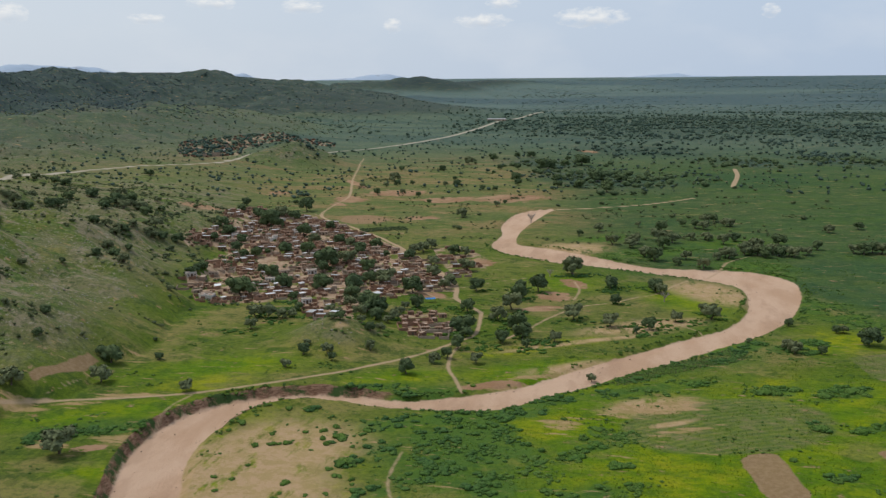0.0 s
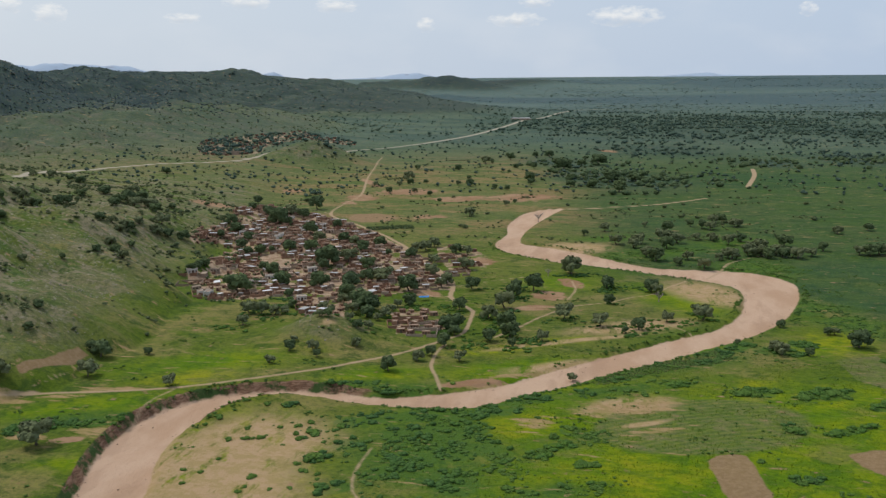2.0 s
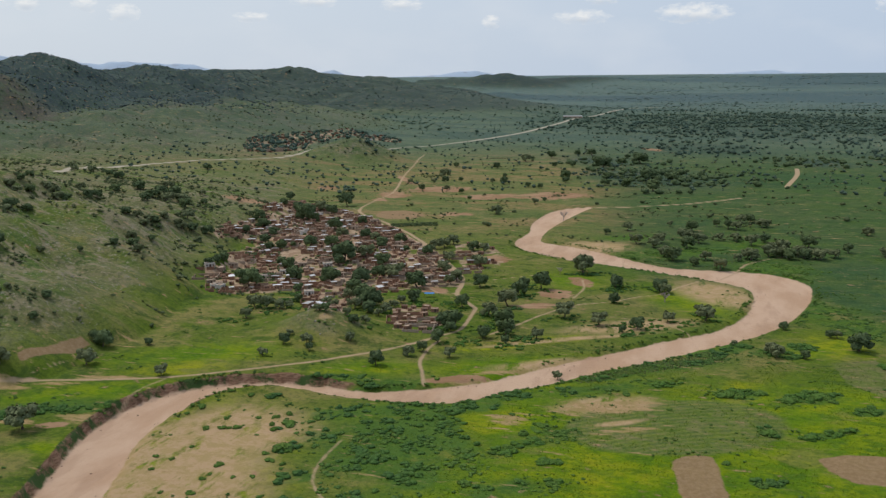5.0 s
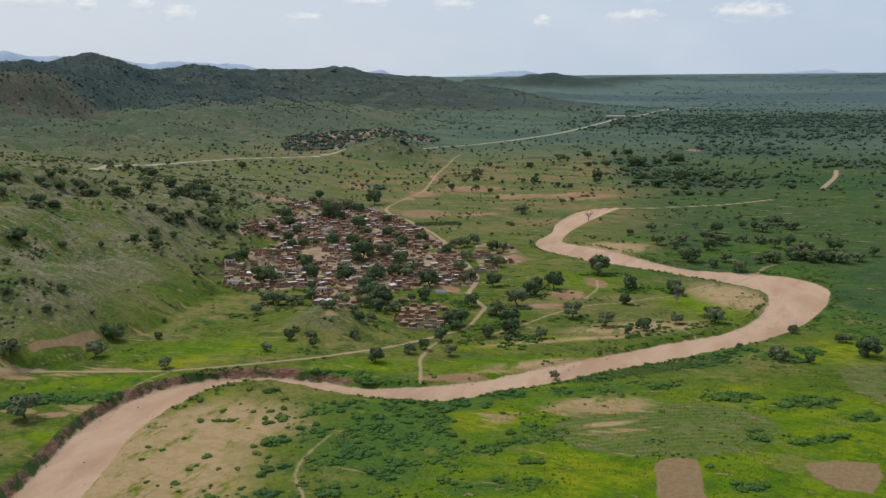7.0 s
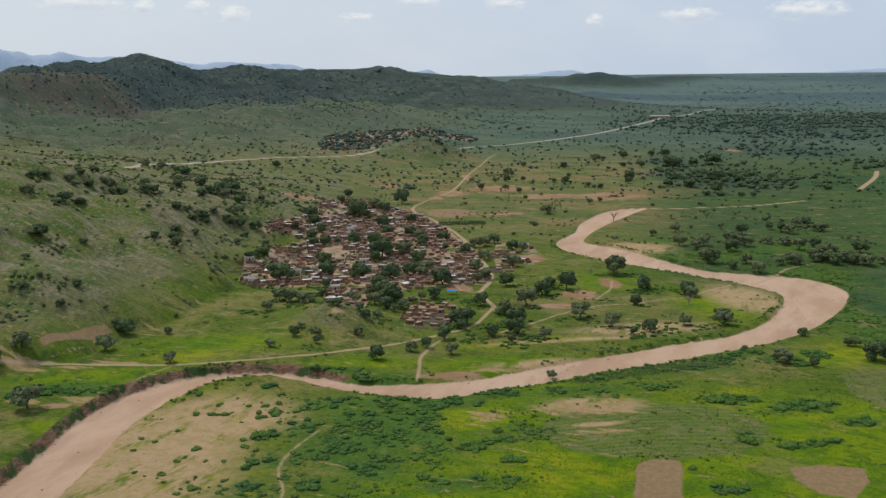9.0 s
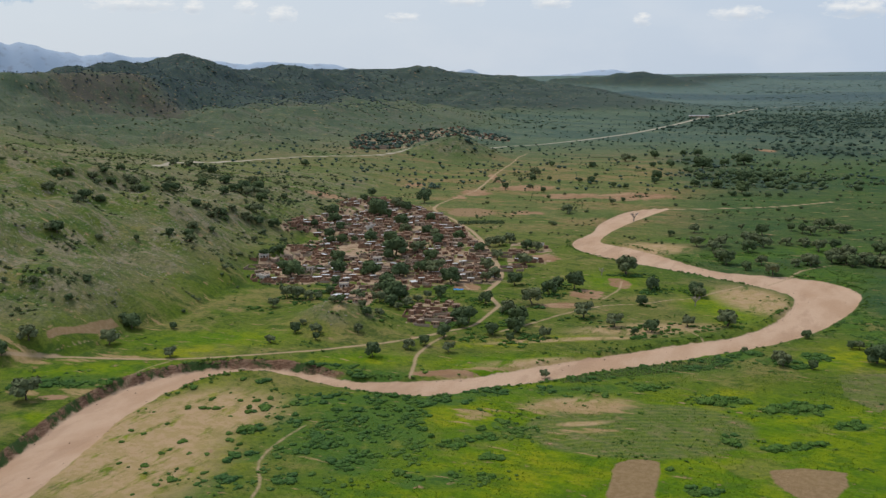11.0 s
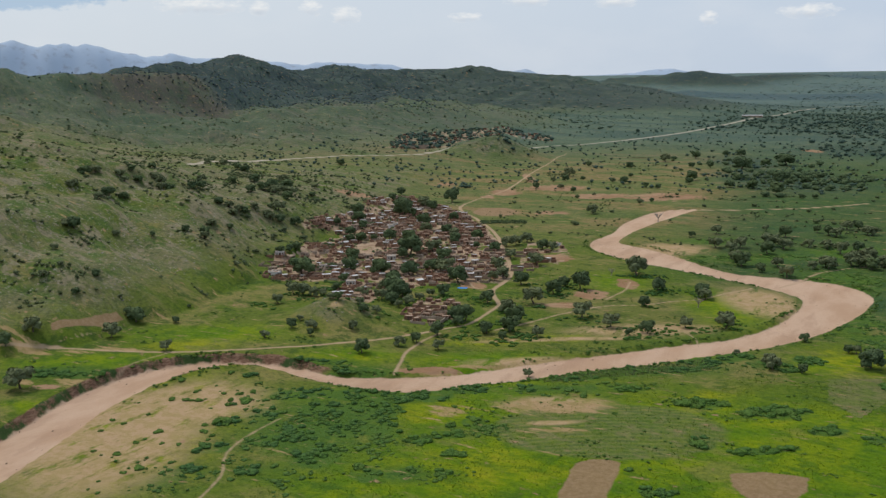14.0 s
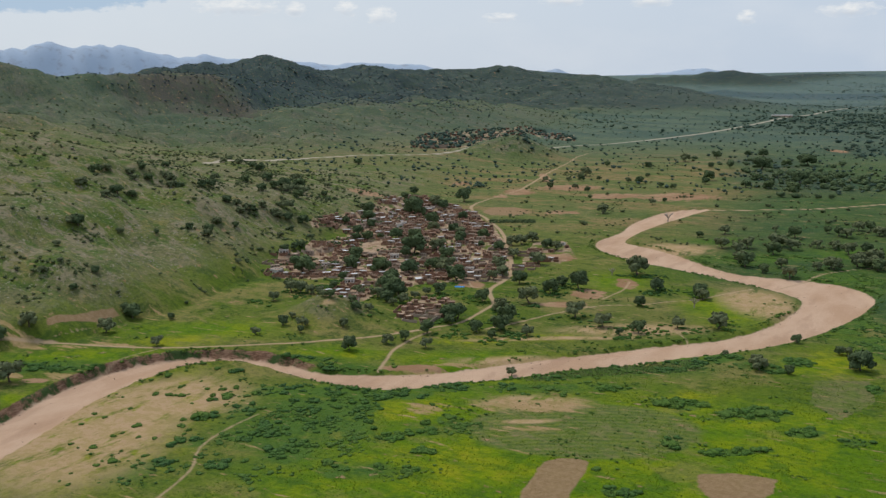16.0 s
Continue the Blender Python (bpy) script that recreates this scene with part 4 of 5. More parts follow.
# ---- far mountains ----
def mountain(name, profile, inner, outer, label):
    """A ridge on the far rim. profile: turn west of north, in radians, and height over the rim."""
    n, m = 240, 10
    az, tops = np.array(profile).T
    turn = np.linspace(az[0], az[-1], n + 1)
    top = np.interp(turn, az, tops)
    for k in range(3):
        top = np.convolve(np.pad(top, 3, mode="edge"), np.ones(7) / 7, mode="valid")
    top = top * (1 + 0.05 * np.sin(turn * 83) + 0.035 * np.sin(turn * 171 + 1) + 0.02 * np.sin(turn * 390))
    verts = []
    for a, h in zip(turn, top):
        for k in range(m + 1):
            u = k / m
            r = inner + (outer - inner) * u
            fold = 1 + 0.10 * math.sin(a * 120 + 4 * u) * (1 - u) + 0.06 * math.sin(a * 310 - 7 * u) * (1 - u)
            z = 60 + (28 + h + 18 * min(1, h / 40)) * math.sin(min(1, u * 1.2) * math.pi / 2) ** 1.3 * fold - 60 * max(0, u - 0.85)
            verts.append((30 - r * math.sin(a), 16 + r * math.cos(a), z - 60 * (k == 0)))
    faces = [(i * (m + 1) + k, i * (m + 1) + k + 1, (i + 1) * (m + 1) + k + 1, (i + 1) * (m + 1) + k) for i in range(n) for k in range(m)]
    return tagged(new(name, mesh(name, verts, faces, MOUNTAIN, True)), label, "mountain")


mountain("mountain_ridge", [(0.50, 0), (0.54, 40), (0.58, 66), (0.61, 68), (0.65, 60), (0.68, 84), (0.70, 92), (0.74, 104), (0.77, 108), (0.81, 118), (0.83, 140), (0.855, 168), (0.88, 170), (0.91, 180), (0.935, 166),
                            (0.96, 160), (1.0, 172), (1.05, 150), (1.12, 165), (1.2, 120), (1.3, 100), (1.45, 0)], 4560, 4870, "long mountain ridge beyond the hills, painted blue-grey with haze")
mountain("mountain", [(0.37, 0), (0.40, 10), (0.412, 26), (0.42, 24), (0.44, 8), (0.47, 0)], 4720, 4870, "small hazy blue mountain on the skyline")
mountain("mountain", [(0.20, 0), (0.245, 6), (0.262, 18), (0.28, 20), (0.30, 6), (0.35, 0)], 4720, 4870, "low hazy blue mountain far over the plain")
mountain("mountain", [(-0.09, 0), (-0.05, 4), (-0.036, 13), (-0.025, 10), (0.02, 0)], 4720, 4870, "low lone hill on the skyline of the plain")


# ---- trees ----
def crown_mesh(name, seed, material, spread=1.0, open_=0.0, leaves=900):
    """A crown of about radius 1 from knee height to about 1.9: lumps of foliage with loose leaf clumps all over them."""
    rng = np.random.default_rng(seed)
    verts, faces = [], []
    lumps = [(0, 0, 1.12, 0.66 - 0.22 * open_)]
    count = 10
    for k in range(count):
        a, d = 6.2832 * (k * 0.382 + rng.uniform(-0.12, 0.12)), rng.uniform(0.34, 0.74)
        size = rng.uniform(0.30, 0.46) * (1 - 0.25 * open_)
        lumps.append((d * math.cos(a) * spread, d * math.sin(a) * spread, 0.62 + 0.95 * k / count * (1 - 0.2 * d) + rng.uniform(-0.12, 0.12), size))
    for cx, cy, cz, s in lumps:
        v, f = blob(rng, 2, 0.3)
        n = len(verts)
        verts += [tuple(p) for p in v * (s * 0.8, s * 0.8, s * 0.74) + (cx, cy, cz)]
        faces += [tuple(i + n for i in q) for q in f]
    for k in range(leaves):
        cx, cy, cz, s = lumps[rng.integers(len(lumps))]
        d = rng.normal(size=3)
        d /= np.linalg.norm(d)
        if d[2] < -0.4:
            d[2] *= -1
        p = np.array((cx, cy, cz)) + d * (s, s, s * 0.9) * rng.uniform(0.85, 1.18 + 0.15 * open_)
        u = np.cross(d, rng.normal(size=3))
        u /= np.linalg.norm(u) + 1e-9
        w = np.cross(d, u) + d * rng.uniform(-0.7, 0.7)
        h = rng.uniform(0.05, 0.14)
        n = len(verts)
        verts += [tuple(p - u * h - w * h * 0.6), tuple(p + u * h - w * h * 0.4), tuple(p + u * h * 0.5 + w * h + d * h * 0.4), tuple(p - u * h * 0.6 + w * h * 0.8)]
        faces.append((n, n + 1, n + 2, n + 3))
    return mesh(name, verts, faces, material)


def trunk_mesh(name, seed, material, lean=0.1):
    rng = np.random.default_rng(seed)
    top = (rng.uniform(-lean, lean), rng.uniform(-lean, lean), 0.55)
    pieces = [tube([(0, 0, -0.12), (0, 0, 0.05), (top[0] * 0.5, top[1] * 0.5, 0.35), top], [0.105, 0.085, 0.065, 0.055], 7)]
    for k in range(5):
        a = 2 * math.pi * (k + rng.uniform(-0.3, 0.3)) / 5
        d = rng.uniform(0.4, 0.65)
        pieces.append(tube([(top[0], top[1], 0.5), (d * 0.5 * math.cos(a), d * 0.5 * math.sin(a), 0.85), (d * math.cos(a), d * math.sin(a), 1.15)], [0.045, 0.032, 0.014], 5))
    v, f = joined(pieces)
    return mesh(name, v, f, material)


TRUNKS = [trunk_mesh("trunk", 10 + k, BARK, 0.1 + 0.06 * k) for k in range(4)]
CROWNS = {
    "dark": [crown_mesh("crown", 20 + k, LEAF, 1.0) for k in range(5)],
    "grey": [crown_mesh("crown", 40 + k, LEAF_GREY, 1.12, 0.6, 760) for k in range(3)],
}
TREE_WORDS = {
    "dark": "dense dark green tree", "grey": "thin grey-green tree",
}
rng = np.random.default_rng(7)


def tree(x, y, r, kind, where, group, tall=1.0, sink=0.0):
    """A tree with its trunk and crown; r is the crown's radius."""
    z = float(surface(x, y))
    top = new("tree")
    top.empty_display_size = 0.5
    top.matrix_basis = Matrix.LocRotScale((x, y, z - sink * r), Euler((0, 0, rng.uniform(0, 6.28))), (r, r * rng.uniform(0.9, 1.1), r * tall))
    for name, data in (("trunk", TRUNKS[rng.integers(4)]), ("crown", CROWNS[kind][rng.integers(len(CROWNS[kind]))])):
        ob = new(name, data)
        ob.parent = top
    return tagged(top, ("tall " if r > 5.5 else "small " if r < 2.4 else "") + TREE_WORDS[kind] + " " + where, "tree", group)


for x, y, r in VILLAGE_TREES:
    tree(x, y, r * 1.1, "dark" if rng.random() < 0.9 else "grey", "among the mud houses", "trees in the village", 0.9)
for x, y, r in EAST_TREES:
    tree(x, y, r * 1.1, "dark" if rng.random() < 0.4 else "grey", "beside the village track", "trees by the village track", 0.95)
for x, y, r in GROVE_TREES:
    tree(x, y, r * 1.1, "grey" if rng.random() < 0.4 else "dark", "in a grove below the village", "trees of the grove", 1.0)
for x, y, r in MEADOW_TREES:
    tree(x, y, r, "grey" if rng.random() < 0.5 else "dark", "on the meadow below the village", "trees on the meadow", 1.05)
for x, y, r in FIELD_TREES:
    tree(x, y, r, "grey" if rng.random() < 0.65 else "dark", "on the green fields across the river", "trees on the far fields", 0.95)
for x, y, r in FIELD_EDGE_TREES:
    if min(math.hypot(x - a, y - b) for a, b, _ in FIELD_TREES) > 3.5:
        tree(x, y, r, "grey" if rng.random() < 0.7 else "dark", "in the rows along the far fields", "trees of the field rows", 0.85)
for x, y, r in WEST_TREES:
    tree(x, y, r, "grey" if rng.random() < 0.4 else "dark", "on the grassy western slope", "trees on the western slope", 0.95)
for x, y, r in UPPER_SLOPE_TREES:
    tree(x, y, r * 1.1, "grey" if rng.random() < 0.45 else "dark", "on the upper hillside", "trees on the upper hillside", 0.8, 0.12)
for x, y, r in SLOPE_TREES:
    tree(x, y, r * 1.1, "grey" if rng.random() < 0.6 else "dark", "on the stony hillside", "trees on the hillside", 0.85, 0.12)
for x, y, r in PLAIN_TREES:
    tree(x, y, r * 1.1, "grey" if rng.random() < 0.4 else "dark", "on the open middle plain", "trees on the middle plain", 0.95)
for x, y, r in WOOD_EDGE_TREES:
    tree(x, y, r * 1.1, "dark", "at the edge of the woodland", "trees at the edge of the woodland", 0.75)

TAKEN = np.array([(x, y, r) for rows in (VILLAGE_TREES, EAST_TREES, GROVE_TREES, MEADOW_TREES, FIELD_TREES, FIELD_EDGE_TREES, WEST_TREES) for x, y, r in rows])


def clear_of(x, y, gap=2.0):
    """Whether a place lies off the river, the tracks, the road and the trees placed one by one."""
    x, y = np.asarray(x, float), np.asarray(y, float)
    ok = off_line(x, y, RIVER_LINE, 0) > gap + 1
    for w, line in TRACK_LINES:
        ok &= off_line(x, y, line, w) > gap
    return ok & (off_line(x, y, ROAD_LINE, 4.5) > gap)


def inside_any(x, y):
    return within(x, y, VILLAGE) | within(x, y, EAST_YARDS) | within(x, y, SOUTH_YARDS) | within(x, y, HILL_VILLAGE)


def on_plot(x, y):
    hit = np.zeros(np.shape(x), bool)
    for outline in FIELDS:
        hit |= within(x, y, outline)
    return hit


def spread(n, x0, x1, y0, y1, keep):
    """n seeded places in a field, thinned by keep(x, y), a chance from 0 to 1."""
    got = []
    while sum(len(g[0]) for g in got) < n:
        x, y = rng.uniform(x0, x1, 4000), rng.uniform(y0, y1, 4000)
        k = rng.random(4000) < keep(x, y)
        got.append((x[k], y[k]))
    return np.concatenate([g[0] for g in got])[:n], np.concatenate([g[1] for g in got])[:n]


def groves(x, y, size, seed, bias=0.0):
    return np.clip(0.5 + bias + 0.9 * ripple(x, y, size, seed) + 0.45 * ripple(x, y, size * 0.37, seed + 1), 0, 1)


hillside = lambda x, y: smooth(4, 30, foot(y) - x)


# ---- bushes ----
def bush_mesh(seed, material, leaves=170):
    g = np.random.default_rng(seed)
    verts, faces, lumps = [], [], []
    for k in range(5):
        a, d = g.uniform(0, 6.28), g.uniform(0.1, 0.62)
        s = g.uniform(0.32, 0.5)
        lumps.append((d * math.cos(a), d * math.sin(a), s * 0.6, s))
        v, f = blob(g, 2, 0.22)
        n = len(verts)
        verts += [tuple(p) for p in v * (s, s, s * 0.85) + (lumps[-1][0], lumps[-1][1], lumps[-1][2])]
        faces += [tuple(i + n for i in q) for q in f]
    for k in range(leaves):
        cx, cy, cz, s = lumps[g.integers(5)]
        d = g.normal(size=3)
        d /= np.linalg.norm(d)
        d[2] = abs(d[2])
        p = np.array((cx, cy, cz)) + d * s * g.uniform(0.85, 1.15)
        u = np.cross(d, g.normal(size=3))
        u /= np.linalg.norm(u) + 1e-9
        w = np.cross(d, u)
        h = g.uniform(0.05, 0.11)
        n = len(verts)
        verts += [tuple(p - u * h), tuple(p + u * h), tuple(p + w * h * 1.6 + d * h)]
        faces.append((n, n + 1, n + 2))
    return mesh("bush", verts, faces, material)


BUSHES = [bush_mesh(80 + k, SHRUBS) for k in range(5)]


def bush(x, y, r, label, group):
    ob = new("bush", BUSHES[rng.integers(len(BUSHES))])
    ob.matrix_basis = Matrix.LocRotScale((x, y, float(surface(x, y)) - 0.05 * r), Euler((0, 0, rng.uniform(0, 6.28))), (r, r * rng.uniform(0.75, 1), r * rng.uniform(0.5, 0.75)))
    return tagged(ob, label, "bush", group)


for x, y, r in FRONT_BUSHES:
    bush(x, y, r, "low dense green bush on the near meadow" if r < 2 else "broad spreading green bush on the near meadow", "bushes on the near meadow")
sandbar = lambda x, y: patches(x, y, [(-150, 250, 34, 60)]) * (off_line(x, y, RIVER_LINE, 0) > 3)
xs, ys = spread(40, -200, -90, 190, 320, sandbar)
for x, y in zip(xs, ys):
    bush(x, y, rng.uniform(0.8, 2.3), "small green bush on the dry sandbar", "bushes on the sandbar")


# ---- stuff: woods, scrub, tufts, stones ----
def scattered(name, kinds, xs, ys, sizes, material, label, category, flat=(0.7, 1.0), sink=0.1):
    """One object of many small copies of the given shapes, standing on the ground."""
    zs = surface(xs, ys)
    V, Fc, base = [], [], 0
    pick, spin, tall = rng.integers(len(kinds), size=len(xs)), rng.uniform(0, 6.28, len(xs)), rng.uniform(*flat, len(xs))
    for k, (v, f) in enumerate(kinds):
        w = np.nonzero(pick == k)[0]
        if not len(w):
            continue
        v, f = np.asarray(v, float), np.asarray(f, int)
        c, s = np.cos(spin[w])[:, None], np.sin(spin[w])[:, None]
        q = sizes[w][:, None]
        x = (v[None, :, 0] * c - v[None, :, 1] * s) * q + xs[w][:, None]
        y = (v[None, :, 0] * s + v[None, :, 1] * c) * q + ys[w][:, None]
        z = (v[None, :, 2] - sink) * q * tall[w][:, None] + zs[w][:, None]
        V.append(np.stack([x, y, z], -1).reshape(-1, 3))
        Fc.append((f[None] + (np.arange(len(w)) * len(v))[:, None, None] + base).reshape(-1, 3))
        base += len(w) * len(v)
    V, Fc = np.concatenate(V), np.concatenate(Fc)
    me = bpy.data.meshes.new(name)
    me.vertices.add(len(V))
    me.vertices.foreach_set("co", V.ravel())
    me.loops.add(Fc.size)
    me.loops.foreach_set("vertex_index", Fc.ravel().astype(np.int32))
    me.polygons.add(len(Fc))
    me.polygons.foreach_set("loop_start", np.arange(0, Fc.size, 3, dtype=np.int32))
    me.update(calc_edges=True)
    me.materials.append(material)
    return tagged(new(name, me), label, category, kind="stuff")


def small_tree(seed, lumps=3, leaves=14, size=0.2):
    g = np.random.default_rng(seed)
    verts, faces, mids = [], [], []
    for k in range(lumps):
        a, d, s = g.uniform(0, 6.28), g.uniform(0.1, 0.55), g.uniform(0.42, 0.7)
        v, f = blob(g, 1, 0.3)
        n = len(verts)
        mids.append(((d * math.cos(a), d * math.sin(a), g.uniform(0.7, 1.15)), s))
        verts += [tuple(p) for p in v * (s, s, s * 0.75) + mids[-1][0]]
        faces += [tuple(i + n for i in q) for q in f]
    for k in range(leaves):
        mid, s = mids[g.integers(lumps)]
        d = g.normal(size=3)
        d /= np.linalg.norm(d)
        d[2] = abs(d[2]) if g.random() < 0.8 else d[2]
        p = d * (s, s, 0.75 * s) * g.uniform(0.85, 1.25) + mid
        u, w, n = g.normal(size=3), g.normal(size=3), len(verts)
        u, w = u / np.linalg.norm(u) * size, w / np.linalg.norm(w) * size
        verts += [tuple(p), tuple(p + u), tuple(p + w)]
        faces.append((n, n + 1, n + 2))
    n = len(verts)
    verts += [(0.08, 0, -0.2), (-0.05, 0.07, -0.2), (-0.05, -0.07, -0.2), (0, 0, 0.9)]
    faces += [(n, n + 1, n + 3), (n + 1, n + 2, n + 3), (n + 2, n, n + 3)]
    return verts, faces


def tuft(seed, blades=6):
    g = np.random.default_rng(seed)
    verts, faces = [], []
    for k in range(blades):
        a, b = g.uniform(0, 6.28), g.uniform(0.2, 0.9)
        n = len(verts)
        x, y = 0.35 * math.cos(a), 0.35 * math.sin(a)
        verts += [(x * 0.3 - 0.22 * math.sin(a), y * 0.3 + 0.22 * math.cos(a), -0.05), (x * 0.3 + 0.22 * math.sin(a), y * 0.3 - 0.22 * math.cos(a), -0.05), (x * 2 * b, y * 2 * b, 0.75)]
        faces.append((n, n + 1, n + 2))
    return verts, faces


FAR_TREES = [small_tree(100 + k) for k in range(6)]
LOW_SHRUBS = [small_tree(120 + k, 1, 30, 0.34) for k in range(6)]
CLUMPS = [small_tree(150 + k, 6, 230, 0.15) for k in range(6)]
HILL_TREES = [small_tree(130 + k, 1, 12, 0.3) for k in range(8)]
FINE_TREES = [small_tree(180 + k, 7, 70, 0.2) for k in range(6)]
GRASS = [tuft(140 + k) for k in range(5)]
STONES = [blob(np.random.default_rng(160 + k), 1, 0.35) for k in range(5)]


def fan(n, r0, r1, a0, a1, keep, power=1.0):
    """n places between two radii and two turns west of north, nearer ones denser."""
    out = []
    while sum(len(o[0]) for o in out) < n:
        r = r0 + (r1 - r0) * rng.random(20000) ** power
        a = np.radians(rng.uniform(a0, a1, 20000))
        x, y = 30 - r * np.sin(a), 16 + r * np.cos(a)
        k = rng.random(20000) < keep(x, y)
        out.append((x[k], y[k]))
    return np.concatenate([o[0] for o in out])[:n], np.concatenate([o[1] for o in out])[:n]


def clusters(xs, ys, each, wide, stretch=1.6):
    """Groups of places round the given ones, longer across the valley than along it."""
    n = rng.poisson(each, len(xs)) + 1
    x, y = np.repeat(xs, n), np.repeat(ys, n)
    w = np.repeat(rng.uniform(0.5, 1.3, len(xs)) * wide, n)
    return x + rng.normal(size=len(x)) * w * stretch, y + rng.normal(size=len(x)) * w


def thinned(x, y, keep):
    k = rng.random(len(x)) < keep(x, y)
    return x[k], y[k]


# small trees of the middle plain and of the hillside above the village
xs, ys = spread(70, -420, 130, 650, 1250, lambda x, y: groves(x, y, 150, 1.0, -0.05) * ~inside_any(x, y) * clear_of(x, y, 3) * (0.15 + 0.85 * smooth(-180, 40, x)))
scattered("plain_trees", FINE_TREES, xs, ys, rng.uniform(1.2, 2.8, len(xs)), SLOPE_LEAF, "small dark green trees dotted over the middle plain", "trees", (0.75, 1.05), 0.3)
xs, ys = spread(150, -640, -290, 430, 780, lambda x, y: hillside(x, y) * groves(x, y, 120, 3.0, -0.1 + 0.3 * smooth(480, 620, y)) * clear_of(x, y, 3))
scattered("hillside_trees", FINE_TREES, xs, ys, rng.uniform(1.2, 2.8, len(xs)), SLOPE_LEAF, "small grey-green trees on the hillside above the village", "trees", (0.6, 0.95), 0.35)
# woods of the far plain
plain = lambda x, y: smooth(40, 15, height(x, y)) * clear_of(x, y, 4) * ~inside_any(x, y)
east = lambda x, y: 0.25 + 0.75 * smooth(-380, -40, x + 0.05 * (y - 1200))
xs, ys = fan(560, 860, 2700, -18, 38, lambda x, y: patches(x, y, WOODED, soft=1.6) + 0.05 * groves(x, y, 420, 5.0, -0.15) * (east(x, y) - 0.17) * smooth(700, 1250, y - 0.6 * (x - 30)), 1.1)
xs, ys = thinned(*clusters(xs, ys, 5, 12, 2.6), plain)
near = ys < 1300
scattered("near_woodland", FINE_TREES, xs[near], ys[near], rng.uniform(1.3, 2.35, near.sum()) ** 2, LEAF, "clumps of dark green thorn trees on the plain", "woodland", (0.7, 0.95), 0.4)
scattered("woodland", FAR_TREES, xs[~near], ys[~near], rng.uniform(1.4, 2.5, (~near).sum()) ** 2, WOODS, "clumps of dark green savanna woodland over the plain", "woodland", (0.7, 0.95), 0.4)
xs, ys = fan(2600, 900, 2900, -18, 38, lambda x, y: plain(x, y) * (0.3 + 0.7 * groves(x, y, 300, 5.5, 0.0)), 1.2)
scattered("scattered_woodland", FAR_TREES, xs, ys, rng.uniform(1.0, 1.85, len(xs)) ** 2, WOODS, "scattered small trees over the plain", "woodland", (0.75, 1.05), 0.35)
xs, ys = fan(700, 2300, 4500, -18, 40, lambda x, y: groves(x, y, 900, 6.0, -0.05))
xs, ys = clusters(xs, ys, 10, 22, 4.5)
scattered("far_woodland", HILL_TREES, xs, ys, rng.uniform(3.0, 8.0, len(xs)), WOODS, "bands of dark woodland far out on the plain", "woodland", (0.14, 0.24), 0.4)
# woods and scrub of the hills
# hill woods stand in for cloud shadow, their blue tint for haze
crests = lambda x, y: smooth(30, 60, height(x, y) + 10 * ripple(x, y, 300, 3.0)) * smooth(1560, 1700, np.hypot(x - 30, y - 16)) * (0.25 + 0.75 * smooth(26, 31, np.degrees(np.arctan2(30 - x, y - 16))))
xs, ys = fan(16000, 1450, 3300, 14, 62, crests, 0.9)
scattered("hill_woodland", HILL_TREES, xs, ys, rng.uniform(1.4, 3.6, len(xs)), HILLWOODS, "dense woodland over the far hills, toned for cloud shadow and haze", "woodland", (0.6, 0.95), 0.45)
slopes = lambda x, y: smooth(6, 16, height(x, y)) * (0.10 + 0.90 * groves(x, y, 170, 9.0, -0.2)) * clear_of(x, y, 8) * ~inside_any(x, y)
xs, ys = fan(6200, 760, 2100, 14, 62, slopes, 0.9)
scattered("hill_scrub", HILL_TREES, xs, ys, rng.uniform(0.8, 1.8, len(xs)) ** 2, SLOPE_LEAF, "scattered bushes and small trees on the slopes", "scrub", (0.5, 0.85), 0.4)
# trees round the hill village and on the mound below it
xs, ys = spread(300, -680, -400, 1080, 1520, lambda x, y: within(x, y, HILL_VILLAGE) * 0.9 + 0.9 * hump(x, y, -440, 1150, 26, 24))
scattered("village_grove", FAR_TREES, xs, ys, rng.uniform(2.2, 5.0, len(xs)), WOODS, "dark shade trees round the hill village", "trees", (0.8, 1.0), 0.35)
# scrub of the near hillside, the meadows and the river banks
xs, ys = spread(420, -640, -232, 290, 760, lambda x, y: hillside(x, y) * groves(x, y, 90, 11.0, -0.15 + 0.35 * smooth(430, 640, y)) * clear_of(x, y, 3))
xs, ys = thinned(*clusters(xs, ys, 5, 4.5), lambda x, y: clear_of(x, y, 2) * ~inside_any(x, y))
scattered("hillside_scrub", LOW_SHRUBS, xs, ys, rng.uniform(0.7, 2.1, len(xs)), SLOPE_LEAF, "low green scrub on the stony hillside", "scrub", (0.45, 0.85), 0.45)
xs, ys = spread(190, -360, -225, 420, 700, lambda x, y: hump(x, y, -318, 580, 16, 90, 18) + 0.5 * (within(x, y, VILLAGE)))
xs, ys = thinned(*clusters(xs, ys, 3, 3.0), lambda x, y: clear_of(x, y, 2.5))
scattered("village_scrub", LOW_SHRUBS, xs, ys, rng.uniform(0.7, 1.9, len(xs)), LEAF, "green shrubs at the edge of the village and between its yards", "scrub", (0.6, 0.95), 0.4)
banks = lambda x, y: patches(x, y, BRUSH, soft=1.5) * groves(x, y, 34, 12.0, 0.0) * clear_of(x, y, 0.8)
xs, ys = spread(170, -250, 100, 190, 640, banks)
xs, ys = thinned(*clusters(xs, ys, 9, 2.4), lambda x, y: clear_of(x, y, 0.6))
scattered("riverside_scrub", CLUMPS, xs, ys, 0.35 + 1.3 * rng.random(len(xs)) ** 2, SHRUBS, "thick green shrubs along the river banks", "scrub", (0.26, 0.5), 0.68)
